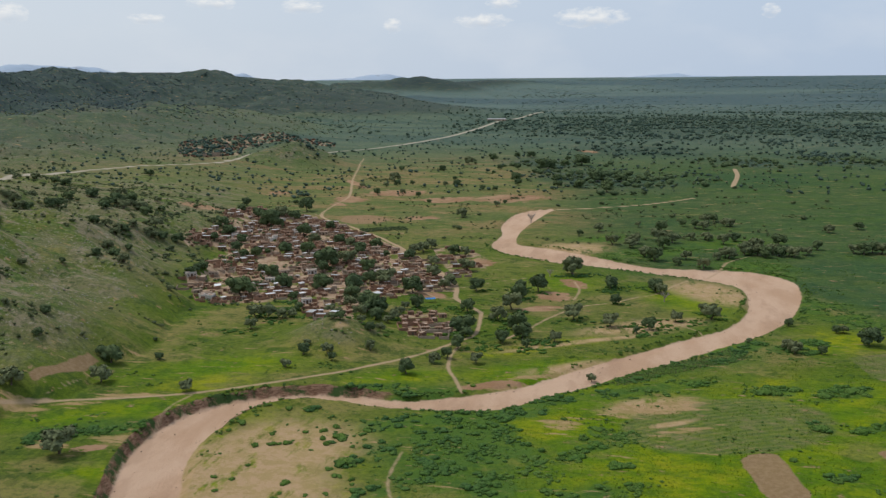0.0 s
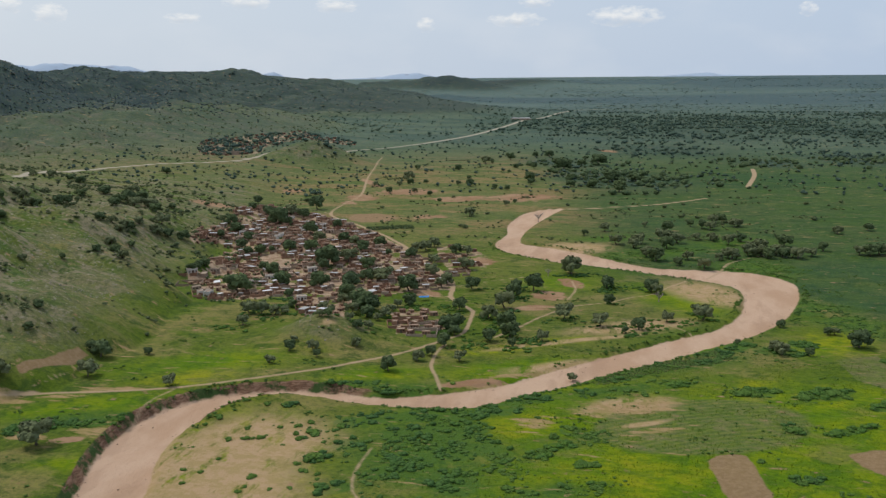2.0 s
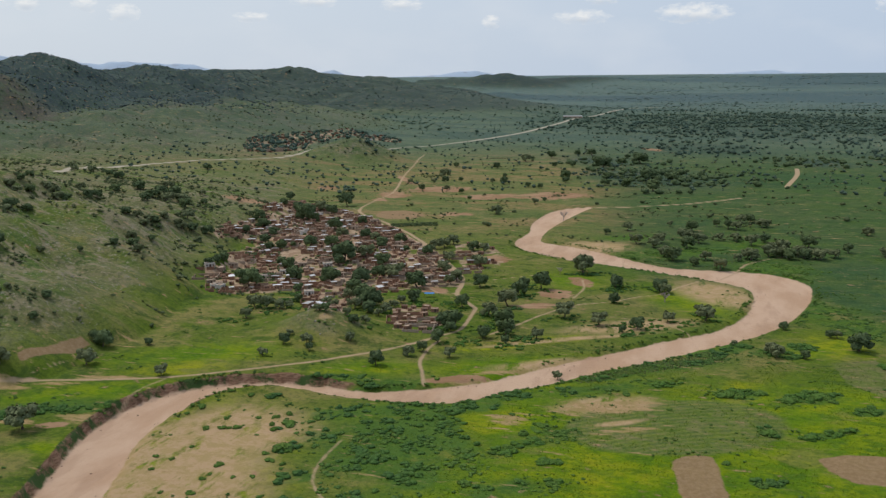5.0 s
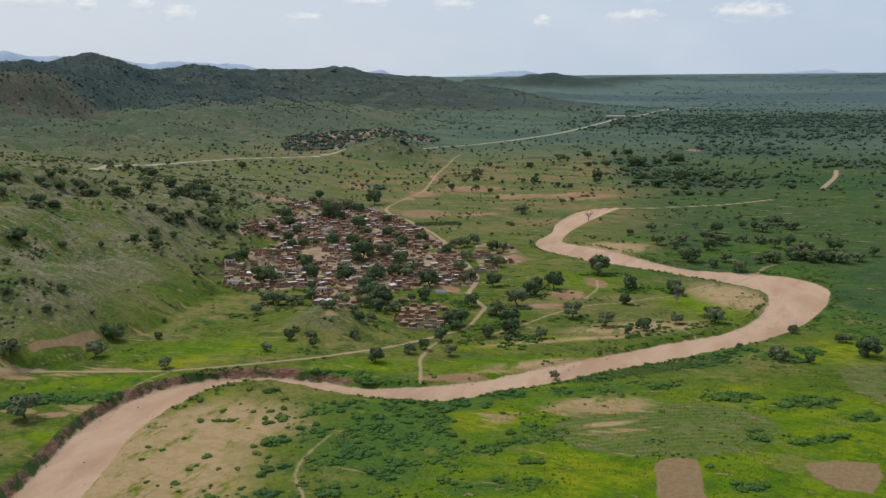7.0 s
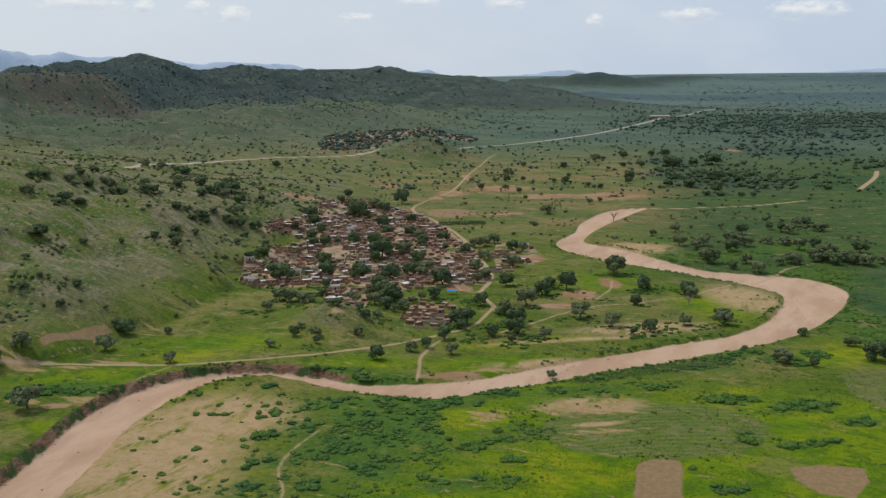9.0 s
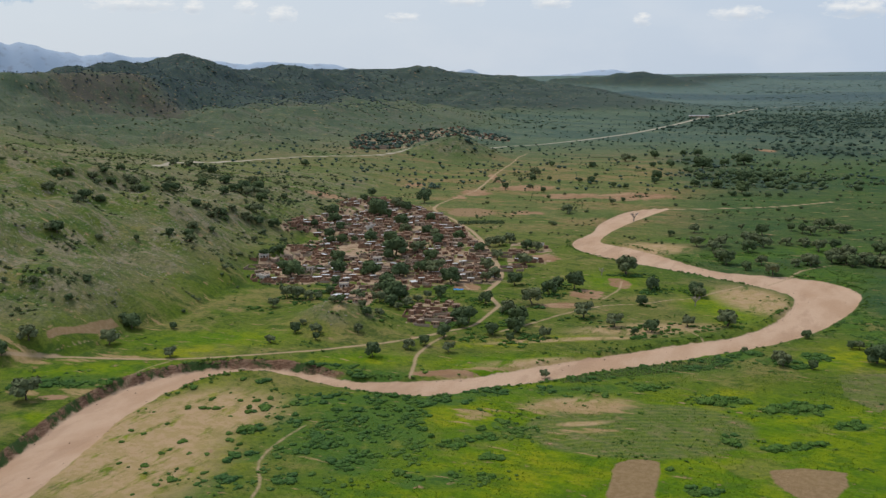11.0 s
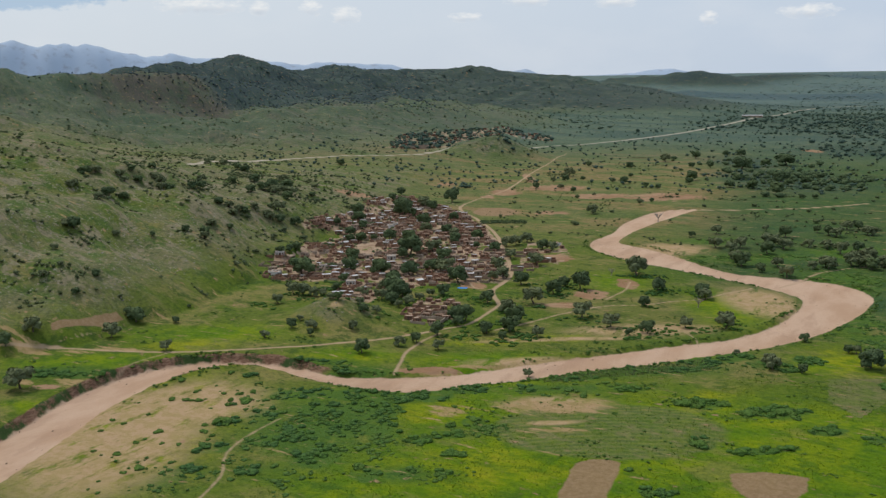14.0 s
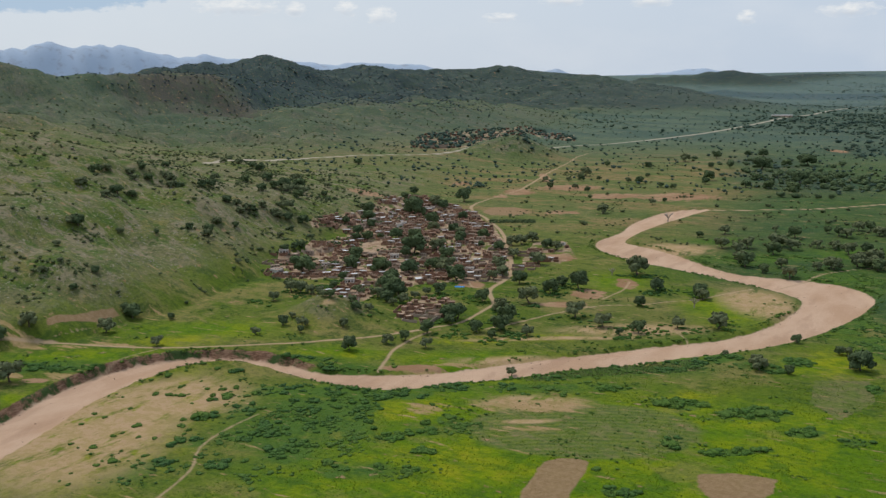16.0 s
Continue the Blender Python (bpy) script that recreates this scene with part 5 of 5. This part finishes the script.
meadow = lambda x, y: groves(x, y, 60, 13.0, -0.3) * clear_of(x, y, 1.5) * (1 - patches(x, y, SOIL, soft=0.6)) * ~on_plot(x, y) * (x > foot(y)) * ~inside_any(x, y)
xs, ys = spread(210, -260, 110, 200, 640, meadow)
xs, ys = thinned(*clusters(xs, ys, 5, 2.6), lambda x, y: clear_of(x, y, 1.0) * ~on_plot(x, y) * (1 - patches(x, y, SOIL, soft=0.6)))
scattered("meadow_scrub", LOW_SHRUBS, xs, ys, rng.uniform(0.35, 1.2, len(xs)), SHRUBS, "small green shrubs dotted over the meadows", "scrub", (0.35, 0.65), 0.5)
xs, ys = spread(200, -420, 130, 640, 1150, lambda x, y: groves(x, y, 120, 14.0, -0.2) * clear_of(x, y, 2) * ~inside_any(x, y))
xs, ys = thinned(*clusters(xs, ys, 5, 5), lambda x, y: clear_of(x, y, 1.5) * ~inside_any(x, y))
scattered("plain_scrub", LOW_SHRUBS, xs, ys, rng.uniform(0.7, 2.0, len(xs)), SLOPE_LEAF, "low dark scrub on the middle plain", "scrub", (0.4, 0.8), 0.45)
# undergrowth of the groves and hedges in the river's loop
xs, ys = spread(210, -240, 10, 385, 560, lambda x, y: (np.min(np.hypot(x[:, None] - TAKEN[:, 0], y[:, None] - TAKEN[:, 1]), 1) < 9) * clear_of(x, y, 2) * (0.3 + 0.7 * groves(x, y, 26, 23.0, 0.0)))
xs, ys = thinned(*clusters(xs, ys, 8, 2.6), lambda x, y: clear_of(x, y, 1.2) * ~inside_any(x, y))
scattered("undergrowth", CLUMPS, xs, ys, 0.5 + 1.2 * rng.random(len(xs)) ** 2, THICKET_LEAF, "green undergrowth beneath the grove and along its hedges", "scrub", (0.35, 0.7), 0.55)
# dark thickets on the near meadows and along the banks
for rows, n in ((THICKETS, 330), (FRONT_THICKETS, 420), (EAST_THICKETS, 330)):
    xs, ys = spread(n, -250, 90, 218, 440, lambda x, y: (patches(x, y, rows, soft=0.9) > 0.4) * groves(x, y, 19, 21.0, -0.12) * (off_line(x, y, RIVER_LINE, 0) > 1.5))
    scattered("thicket", CLUMPS, xs, ys, 0.6 + 1.5 * rng.random(len(xs)) ** 1.6, THICKET_LEAF, "dense dark green thicket on the meadow beside the river bed", "thicket", (0.3, 0.6), 0.6)
# green banks hugging the sand
bankside = lambda x, y: (np.abs(off_line(x, y, RIVER_LINE, 0) - 3.2) < 1.6) * groves(x, y, 70, 15.0, -0.05)
xs, ys = spread(650, -215, 70, 250, 640, bankside)
scattered("bank_scrub", LOW_SHRUBS, xs, ys, rng.uniform(0.5, 1.4, len(xs)), SHRUBS, "green shrubs fringing the dry river bed", "scrub", (0.4, 0.75), 0.5)
# grass tufts of the near meadows
grassy = lambda x, y: groves(x, y, 30, 16.0, 0.1) * clear_of(x, y, 0.8) * (1 - patches(x, y, SOIL, soft=0.6)) * (1 - 0.8 * patches(x, y, DRY)) * smooth(-130, -70, x) * ~on_plot(x, y)
xs, ys = spread(15000, -150, 110, 195, 400, grassy)
scattered("meadow_grass", GRASS, xs, ys, rng.uniform(0.25, 0.6, len(xs)), TUFTS, "bright green tufts of rainy-season grass", "grass", (0.4, 0.8), 0.0)
# a plot of grain in rows beside the river
xs, ys = np.meshgrid(np.arange(-62, 30, 0.8), np.arange(352, 402, 1.5))
xs, ys = xs.ravel() + rng.normal(size=xs.size) * 0.12, ys.ravel() + rng.normal(size=xs.size) * 0.12
c, s = math.cos(radians(43)), math.sin(radians(43))
xs, ys = -22 + (xs + 16) * c - (ys - 377) * s, 374 + (xs + 16) * s + (ys - 377) * c
u, v = (xs + 22) * c + (ys - 374) * s, (ys - 374) * c - (xs + 22) * s
xs, ys = xs[(np.abs(u) < 36) & (np.abs(v + 1) < 5 + 0.06 * u) & (off_line(xs, ys, RIVER_LINE, 0) > 2.5)], ys[(np.abs(u) < 36) & (np.abs(v + 1) < 5 + 0.06 * u) & (off_line(xs, ys, RIVER_LINE, 0) > 2.5)]
scattered("grain_crop", GRASS, xs, ys, rng.uniform(0.6, 0.95, len(xs)), LEAF_GREY, "grey-green grain standing in rows beside the river", "crop", (0.6, 0.9), 0.0)
# hedged gardens beyond the village and on the plain
for cx, cy, w, turn, rows, gap in ((-222, 679, 36, 30, 4, 3.5), (-280, 1212, 28, 20, 1, 3.0)):
    u, v = np.meshgrid(np.arange(-w / 2, w / 2, 1.1), np.arange(rows) * gap)
    u, v = u.ravel() + rng.normal(size=u.size) * 0.3, v.ravel() + rng.normal(size=u.size) * 0.3
    c, s = math.cos(radians(turn)), math.sin(radians(turn))
    scattered("hedge", LOW_SHRUBS, cx + u * c - v * s, cy + u * s + v * c, rng.uniform(0.9, 1.5, u.size), LEAF, "dense green hedge rows of a garden", "hedge", (0.7, 1.0), 0.4)
# stones on the slopes and drift on the sand
xs, ys = spread(620, -420, -160, 330, 560, lambda x, y: np.maximum(hillside(x, y) * groves(x, y, 55, 17.0, -0.35), 0.8 * hump(x, y, -170, 383, 14, 12)))
scattered("hillside_stones", STONES, xs, ys, rng.uniform(0.2, 0.6, len(xs)), ROCK, "pale grey granite stones strewn over the slope", "stones", (0.5, 0.8), 0.0)
xs, ys = spread(220, -205, 60, 190, 640, lambda x, y: (np.abs(off_line(x, y, RIVER_LINE, 0) + 0.8) < 1.6) * 0.6 + (off_line(x, y, RIVER_LINE, 0) < -2) * 0.04)
scattered("river_drift", LOW_SHRUBS, xs, ys, rng.uniform(0.2, 0.5, len(xs)), TIMBER, "dark drift and dead twigs on the sand", "driftwood", (0.3, 0.6), 0.4)


# ---- houses ----
def flat_house(w, d, h, wall, windows):
    """A mud-brick house: walls with a parapet round a sunken flat roof, a plank door and shuttered windows."""
    top = new("house")
    t, a, b = 0.3, w / 2, d / 2
    part("wall", joined([box(-a, a, -b, -b + t, -0.4, h, 0.02), box(-a, a, b - t, b, -0.4, h, 0.02), box(-a, -a + t, -b + t, b - t, -0.4, h, 0.02), box(a - t, a, -b + t, b - t, -0.4, h, 0.02)]), wall, top)
    part("roof", box(-a + t - 0.02, a - t + 0.02, -b + t - 0.02, b - t + 0.02, h - 0.42, h - 0.24), MUDROOF, top)
    door = part("door", box(-0.45, 0.45, -b - 0.05, -b + 0.02, 0, 1.9), TIMBER, top, "weathered plank door")
    part("frame", joined([box(-0.55, -0.45, -b - 0.09, -b + 0.02, 0, 2.0), box(0.45, 0.55, -b - 0.09, -b + 0.02, 0, 2.0), box(-0.45, 0.45, -b - 0.09, -b + 0.02, 1.9, 2.0)]), TIMBER, door)
    for k in range(windows):
        x = (-1) ** k * (a - 0.9)
        window = part("window", box(x - 0.35, x + 0.35, -b - 0.05, -b + 0.02, 1.0, 1.75), DARK, top, "dark wooden window shutter")
        part("sill", box(x - 0.42, x + 0.42, -b - 0.08, -b + 0.02, 0.92, 1.0), wall, window)
    return top


def tin_house(w, d, h, wall, windows):
    """A house under one pitched sheet of ridged tin."""
    top = new("house")
    a, b, t = w / 2, d / 2, 0.3
    part("wall", joined([box(-a, a, -b, -b + t, -0.4, h + 0.25), box(-a, a, b - t, b, -0.4, h), box(-a, -a + t, -b + t, b - t, -0.4, h), box(a - t, a, -b + t, b - t, -0.4, h)]), wall, top)
    n = 2 * int(w / 0.5)
    verts, faces = [], []
    for k in range(n + 1):
        x = -a - 0.25 + (w + 0.5) * k / n
        lift = 0.06 * (k % 2)
        for y, z in ((-b - 0.35, h + 0.34), (b + 0.3, h + 0.06)):
            verts += [(x, y, z + lift), (x, y, z + lift - 0.04)]
    for k in range(n):
        o = 4 * k
        faces += [(o, o + 4, o + 6, o + 2), (o + 1, o + 3, o + 7, o + 5), (o, o + 1, o + 5, o + 4), (o + 2, o + 6, o + 7, o + 3)]
    part("roof", (verts, faces), TIN, top, "pale corrugated tin roof sheet")
    part("door", box(-0.45, 0.45, -b - 0.06, -b + 0.02, 0, 1.9), TIMBER, top)
    for k in range(windows):
        x = (-1) ** k * (a - 0.9)
        part("window", box(x - 0.35, x + 0.35, -b - 0.05, -b + 0.02, 1.0, 1.75), DARK, top)
    return top


HOUSE_KINDS = []


def add_kind(make, label, category, weight):
    make.matrix_basis = pose(0, 0, 0)
    HOUSE_KINDS.append([make, label, category, weight, False])


add_kind(flat_house(5.4, 3.6, 2.7, MUD, 2), "red mud-brick house with a flat earthen roof", "house", 5)
add_kind(flat_house(4.2, 3.4, 2.5, MUD, 1), "small red mud-brick house with a flat roof", "house", 5)
add_kind(flat_house(6.6, 3.8, 2.8, CLAY, 2), "long pale clay house with a flat roof", "house", 2.2)
add_kind(flat_house(3.2, 3.0, 2.3, MUD, 0), "tiny mud-brick store with a flat roof", "house", 3)
add_kind(tin_house(5.6, 3.6, 2.5, MUD, 2), "mud-brick house under a pale tin roof", "house", 1.7)
add_kind(tin_house(4.0, 3.2, 2.4, CLAY, 1), "small clay house under a pale tin roof", "house", 2.2)
add_kind(tin_house(7.4, 3.8, 2.6, MUD, 2), "long mud-brick house under a shining tin roof", "house", 0.4)
add_kind(flat_house(5.0, 3.8, 2.9, WHITEWASH, 2), "whitewashed house with a flat roof", "house", 0.55)
WEIGHTS = np.array([k[3] for k in HOUSE_KINDS])


HOMES = []


def place_house(x, y, turn, group, where, kind=None):
    """Note a house; the nearest ones are then stood up one by one."""
    k = kind if kind is not None else int(rng.choice(len(HOUSE_KINDS), p=WEIGHTS / WEIGHTS.sum()))
    size = float(rng.uniform(0.66, 1.04))
    HOMES.append((y, k, Matrix.LocRotScale((x, y, float(height(x, y) + terrace(x, y))), Euler((0, 0, turn)), (size * float(rng.uniform(0.85, 1.2)), size, size)), group, where))


def stand_houses(most):
    HOMES.sort(key=lambda h: h[2].translation.y)
    far = {}
    for n, (_, k, m, group, where) in enumerate(HOMES):
        kind = HOUSE_KINDS[k]
        if n < most:
            ob = kind[0]
            if kind[4]:
                ob = copy_thing(ob, m)
            else:
                ob.matrix_basis, kind[4] = m, True
            tagged(ob, kind[1] + " " + where, kind[2], group)
        else:
            far.setdefault(where, []).append((kind[0], m))
    for where, rows in far.items():
        verts, faces, mats, slots = [], [], [], []
        for ob, m in rows:
            for child in ob.children_recursive:
                me = child.data
                if me.materials[0] not in mats:
                    mats.append(me.materials[0])
                o = len(verts)
                verts += [tuple(m @ v.co) for v in me.vertices]
                for p in me.polygons:
                    faces.append(tuple(i + o for i in p.vertices))
                    slots.append(mats.index(me.materials[0]))
        me = bpy.data.meshes.new("far_houses")
        me.from_pydata(verts, [], faces)
        for q in mats:
            me.materials.append(q)
        me.polygons.foreach_set("material_index", np.array(slots, np.int32))
        me.update()
        tagged(new("far_houses", me), "close rows of mud-brick houses " + where, "houses", kind="stuff")


def yard_wall_mesh(w, d, h, gap, seed):
    g = np.random.default_rng(seed)
    t, a, b = 0.28, w / 2, d / 2
    x = g.uniform(-a * 0.4, a * 0.4)
    return joined([box(-a, x - gap, -b, -b + t, -0.5, h * g.uniform(0.9, 1.05), 0.03), box(x + gap, a, -b, -b + t, -0.5, h * g.uniform(0.85, 1.0), 0.03), box(-a, a, b - t, b, -0.5, h, 0.03),
                   box(-a, -a + t, -b + t, b - t, -0.5, h * 0.96, 0.03), box(a - t, a, -b + t, b - t, -0.5, h * 0.92, 0.03)])


YARD_WALLS = [mesh("yard_wall", *yard_wall_mesh(w, d, h, 0.8, 200 + k), MUD if k % 3 else CLAY) for k, (w, d, h) in enumerate([(11, 9, 1.5), (13, 8, 1.7), (9, 9, 1.4), (14, 11, 1.6), (10, 12, 1.5)])]
FREE = np.array([(x, y, r) for rows in (VILLAGE_TREES, EAST_TREES) for x, y, r in rows])


def settle(outline, dx, dy, turn, chance, group, where, walls=0.35, flat_only=False):
    """Fill an outline with houses in uneven rows, leaving out tracks and tree trunks."""
    o = np.array(outline, float)
    c, s = math.cos(turn), math.sin(turn)
    mid = o.mean(0)
    for i in range(-60, 61):
        for j in range(-60, 61):
            u, v = i * dx + (j % 3) * dx * 0.33 + rng.uniform(-0.3, 0.3) * dx, j * dy + rng.uniform(-0.32, 0.32) * dy
            x, y = mid[0] + u * c - v * s, mid[1] + u * s + v * c
            if not within(np.array([x]), np.array([y]), outline)[0] or rng.random() > chance:
                continue
            if not clear_of(np.array([x]), np.array([y]), 2.6)[0] or (np.hypot(FREE[:, 0] - x, FREE[:, 1] - y) < 2.2).any() or patches(x, y, [(-262, 548, 10, 26)]) > 0.5:
                continue
            place_house(x, y, turn + rng.normal() * 0.32 + (math.pi / 2 if rng.random() < 0.16 else 0), group, where, int(rng.integers(2)) if flat_only else None)
            if rng.random() < walls:
                ob = new("mud_fence", YARD_WALLS[rng.integers(5)])
                ob.matrix_basis = Matrix.LocRotScale((x + rng.uniform(-2, 2), y + rng.uniform(-3, 0), float(height(x, y) + terrace(x, y))), Euler((0, 0, turn + rng.normal() * 0.08)), None)
                tagged(ob, "low mud yard wall with a gap for a gate", "wall", "yard walls " + where)


settle(VILLAGE, 6.9, 8.4, radians(22), 0.80, "houses of the village", "in the village", 0.3)
settle(EAST_YARDS, 9.5, 10, radians(25), 0.5, "houses of the eastern yards", "in the eastern yards", 0.4)
settle(SOUTH_YARDS, 6.0, 7.5, radians(18), 0.95, "houses of the southern yards", "in the southern yards", 0.3, True)
settle(HILL_VILLAGE, 9, 11, radians(15), 0.42, "houses of the hill village", "under the hills", 0.0)
place_house(-502, 499, radians(40), "houses of the village", "on the hilltop", 5)
stand_houses(290)


# ---- single things ----
def dead_tree(x, y, r, label):
    """A bare bleached tree: a trunk that forks into limbs and twigs."""
    g = np.random.default_rng(int(abs(x)))
    pieces = [tube([(0, 0, -0.3), (0, 0, 0.4 * r), (0.05 * r, 0, 0.7 * r)], [0.1 * r, 0.08 * r, 0.06 * r], 7)]
    for k in range(9):
        a, q = 6.2832 * k / 9 + g.uniform(-0.3, 0.3), g.uniform(0.6, 1.0) * r
        mid = (0.5 * q * math.cos(a), 0.5 * q * math.sin(a), g.uniform(0.95, 1.25) * r)
        end = (q * math.cos(a), q * math.sin(a), g.uniform(1.2, 1.8) * r)
        pieces.append(tube([(0.03 * r, 0, 0.5 * r + 0.02 * k * r), mid, end], [0.05 * r, 0.035 * r, 0.012 * r], 5))
        for i in range(4):
            b = a + g.uniform(-1.2, 1.2)
            tip = (mid[0] + 0.4 * q * math.cos(b), mid[1] + 0.4 * q * math.sin(b), mid[2] + g.uniform(0.1, 0.5) * r)
            pieces.append(tube([mid, tip], [0.022 * r, 0.008 * r], 4))
    v, f = joined(pieces)
    ob = new("dead_tree", mesh("dead_tree", v, f, DEADWOOD))
    ob.matrix_basis = pose(x, y, float(surface(x, y)))
    return tagged(ob, label, "tree")


dead_tree(-117, 734, 4.6, "bare bleached dead tree standing in the dry river bed")
dead_tree(-23, 487, 3.2, "leafless grey thorn tree beside the field track")
dead_tree(-87, 541, 2.6, "leafless grey thorn tree by the river bank")


def stall(x, y, turn):
    """A blue sheet slung over four poles."""
    top = new("market_stall")
    n, verts, faces = 8, [], []
    for i in range(n + 1):
        for j in range(n + 1):
            u, v = i / n, j / n
            verts.append((-2.6 + 5.2 * u, -1.6 + 3.2 * v, 2.1 - 0.35 * math.sin(math.pi * u) * math.sin(math.pi * v) + 0.05 * math.sin(9 * u + 5 * v)))
    faces = [(i * (n + 1) + j, (i + 1) * (n + 1) + j, (i + 1) * (n + 1) + j + 1, i * (n + 1) + j + 1) for i in range(n) for j in range(n)]
    sheet = part("tarpaulin", (verts, faces), BLUE, top, "sagging bright blue plastic sheet")
    thick = sheet.modifiers.new("thick", "SOLIDIFY")
    thick.thickness = 0.03
    for a in (-2.5, 2.5):
        for b in (-1.5, 1.5):
            part("pole", tube([(a, b, -0.3), (a, b, 2.1)], [0.05, 0.045], 6), TIMBER, top)
    top.matrix_basis = pose(x, y, float(surface(x, y)), rz=turn)
    return tagged(top, "blue tarpaulin shelter on wooden poles beside the village", "shelter")


stall(-143, 462, 20)


def shed(x, y, turn, w, d, h):
    """A long barn with a shallow gabled tin roof and a row of doors."""
    top = new("shed")
    a, b = w / 2, d / 2
    part("wall", joined([box(-a, a, -b, -b + 0.3, -0.5, h), box(-a, a, b - 0.3, b, -0.5, h), box(-a, -a + 0.3, -b + 0.3, b - 0.3, -0.5, h), box(a - 0.3, a, -b + 0.3, b - 0.3, -0.5, h)]), CLAY, top)
    v = [(-a - 0.4, -b - 0.5, h), (a + 0.4, -b - 0.5, h), (a + 0.4, 0, h + 1.6), (-a - 0.4, 0, h + 1.6), (-a - 0.4, b + 0.5, h), (a + 0.4, b + 0.5, h)]
    v += [(p[0], p[1], p[2] - 0.08) for p in v]
    part("roof", (v, [(0, 1, 2, 3), (3, 2, 5, 4), (7, 6, 9, 8), (8, 9, 10, 11), (0, 6, 7, 1), (4, 5, 11, 10), (1, 7, 8, 2), (2, 8, 11, 5), (0, 3, 9, 6), (3, 4, 10, 9)]), TIN, top, "pale gabled tin roof")
    for k in range(4):
        x0 = -a + (k + 0.5) * w / 4
        part("door", box(x0 - 1.1, x0 + 1.1, -b - 0.06, -b + 0.02, 0, 2.4), TIMBER, top)
    top.matrix_basis = pose(x, y, float(surface(x, y)), rz=turn)
    return tagged(top, "long pale shed with a tin roof beside the main road", "shed")


shed(-345, 2225, 8, 44, 12, 4)


def compound_wall(x, y, turn, w, d, h):
    """A walled yard of pale clay with a gateway."""
    a, b = w / 2, d / 2
    walls = [box(-a, -2, -b, -b + 0.4, -2, h, 0.03), box(2, a, -b, -b + 0.4, -2, h * 0.96, 0.03), box(-a, a, b - 0.4, b, -2, h, 0.03), box(-a, -a + 0.4, -b + 0.4, b - 0.4, -2, h, 0.03), box(a - 0.4, a, -b + 0.4, b - 0.4, -2, h, 0.03)]
    ob = new("compound_wall", mesh("compound_wall", *joined(walls), CLAY))
    ob.matrix_basis = pose(x, y, float(surface(x, y)), rz=turn)
    return tagged(ob, "long pale clay wall round a yard below the hill village", "wall")


compound_wall(-580, 1146, 27, 34, 14, 3.4)
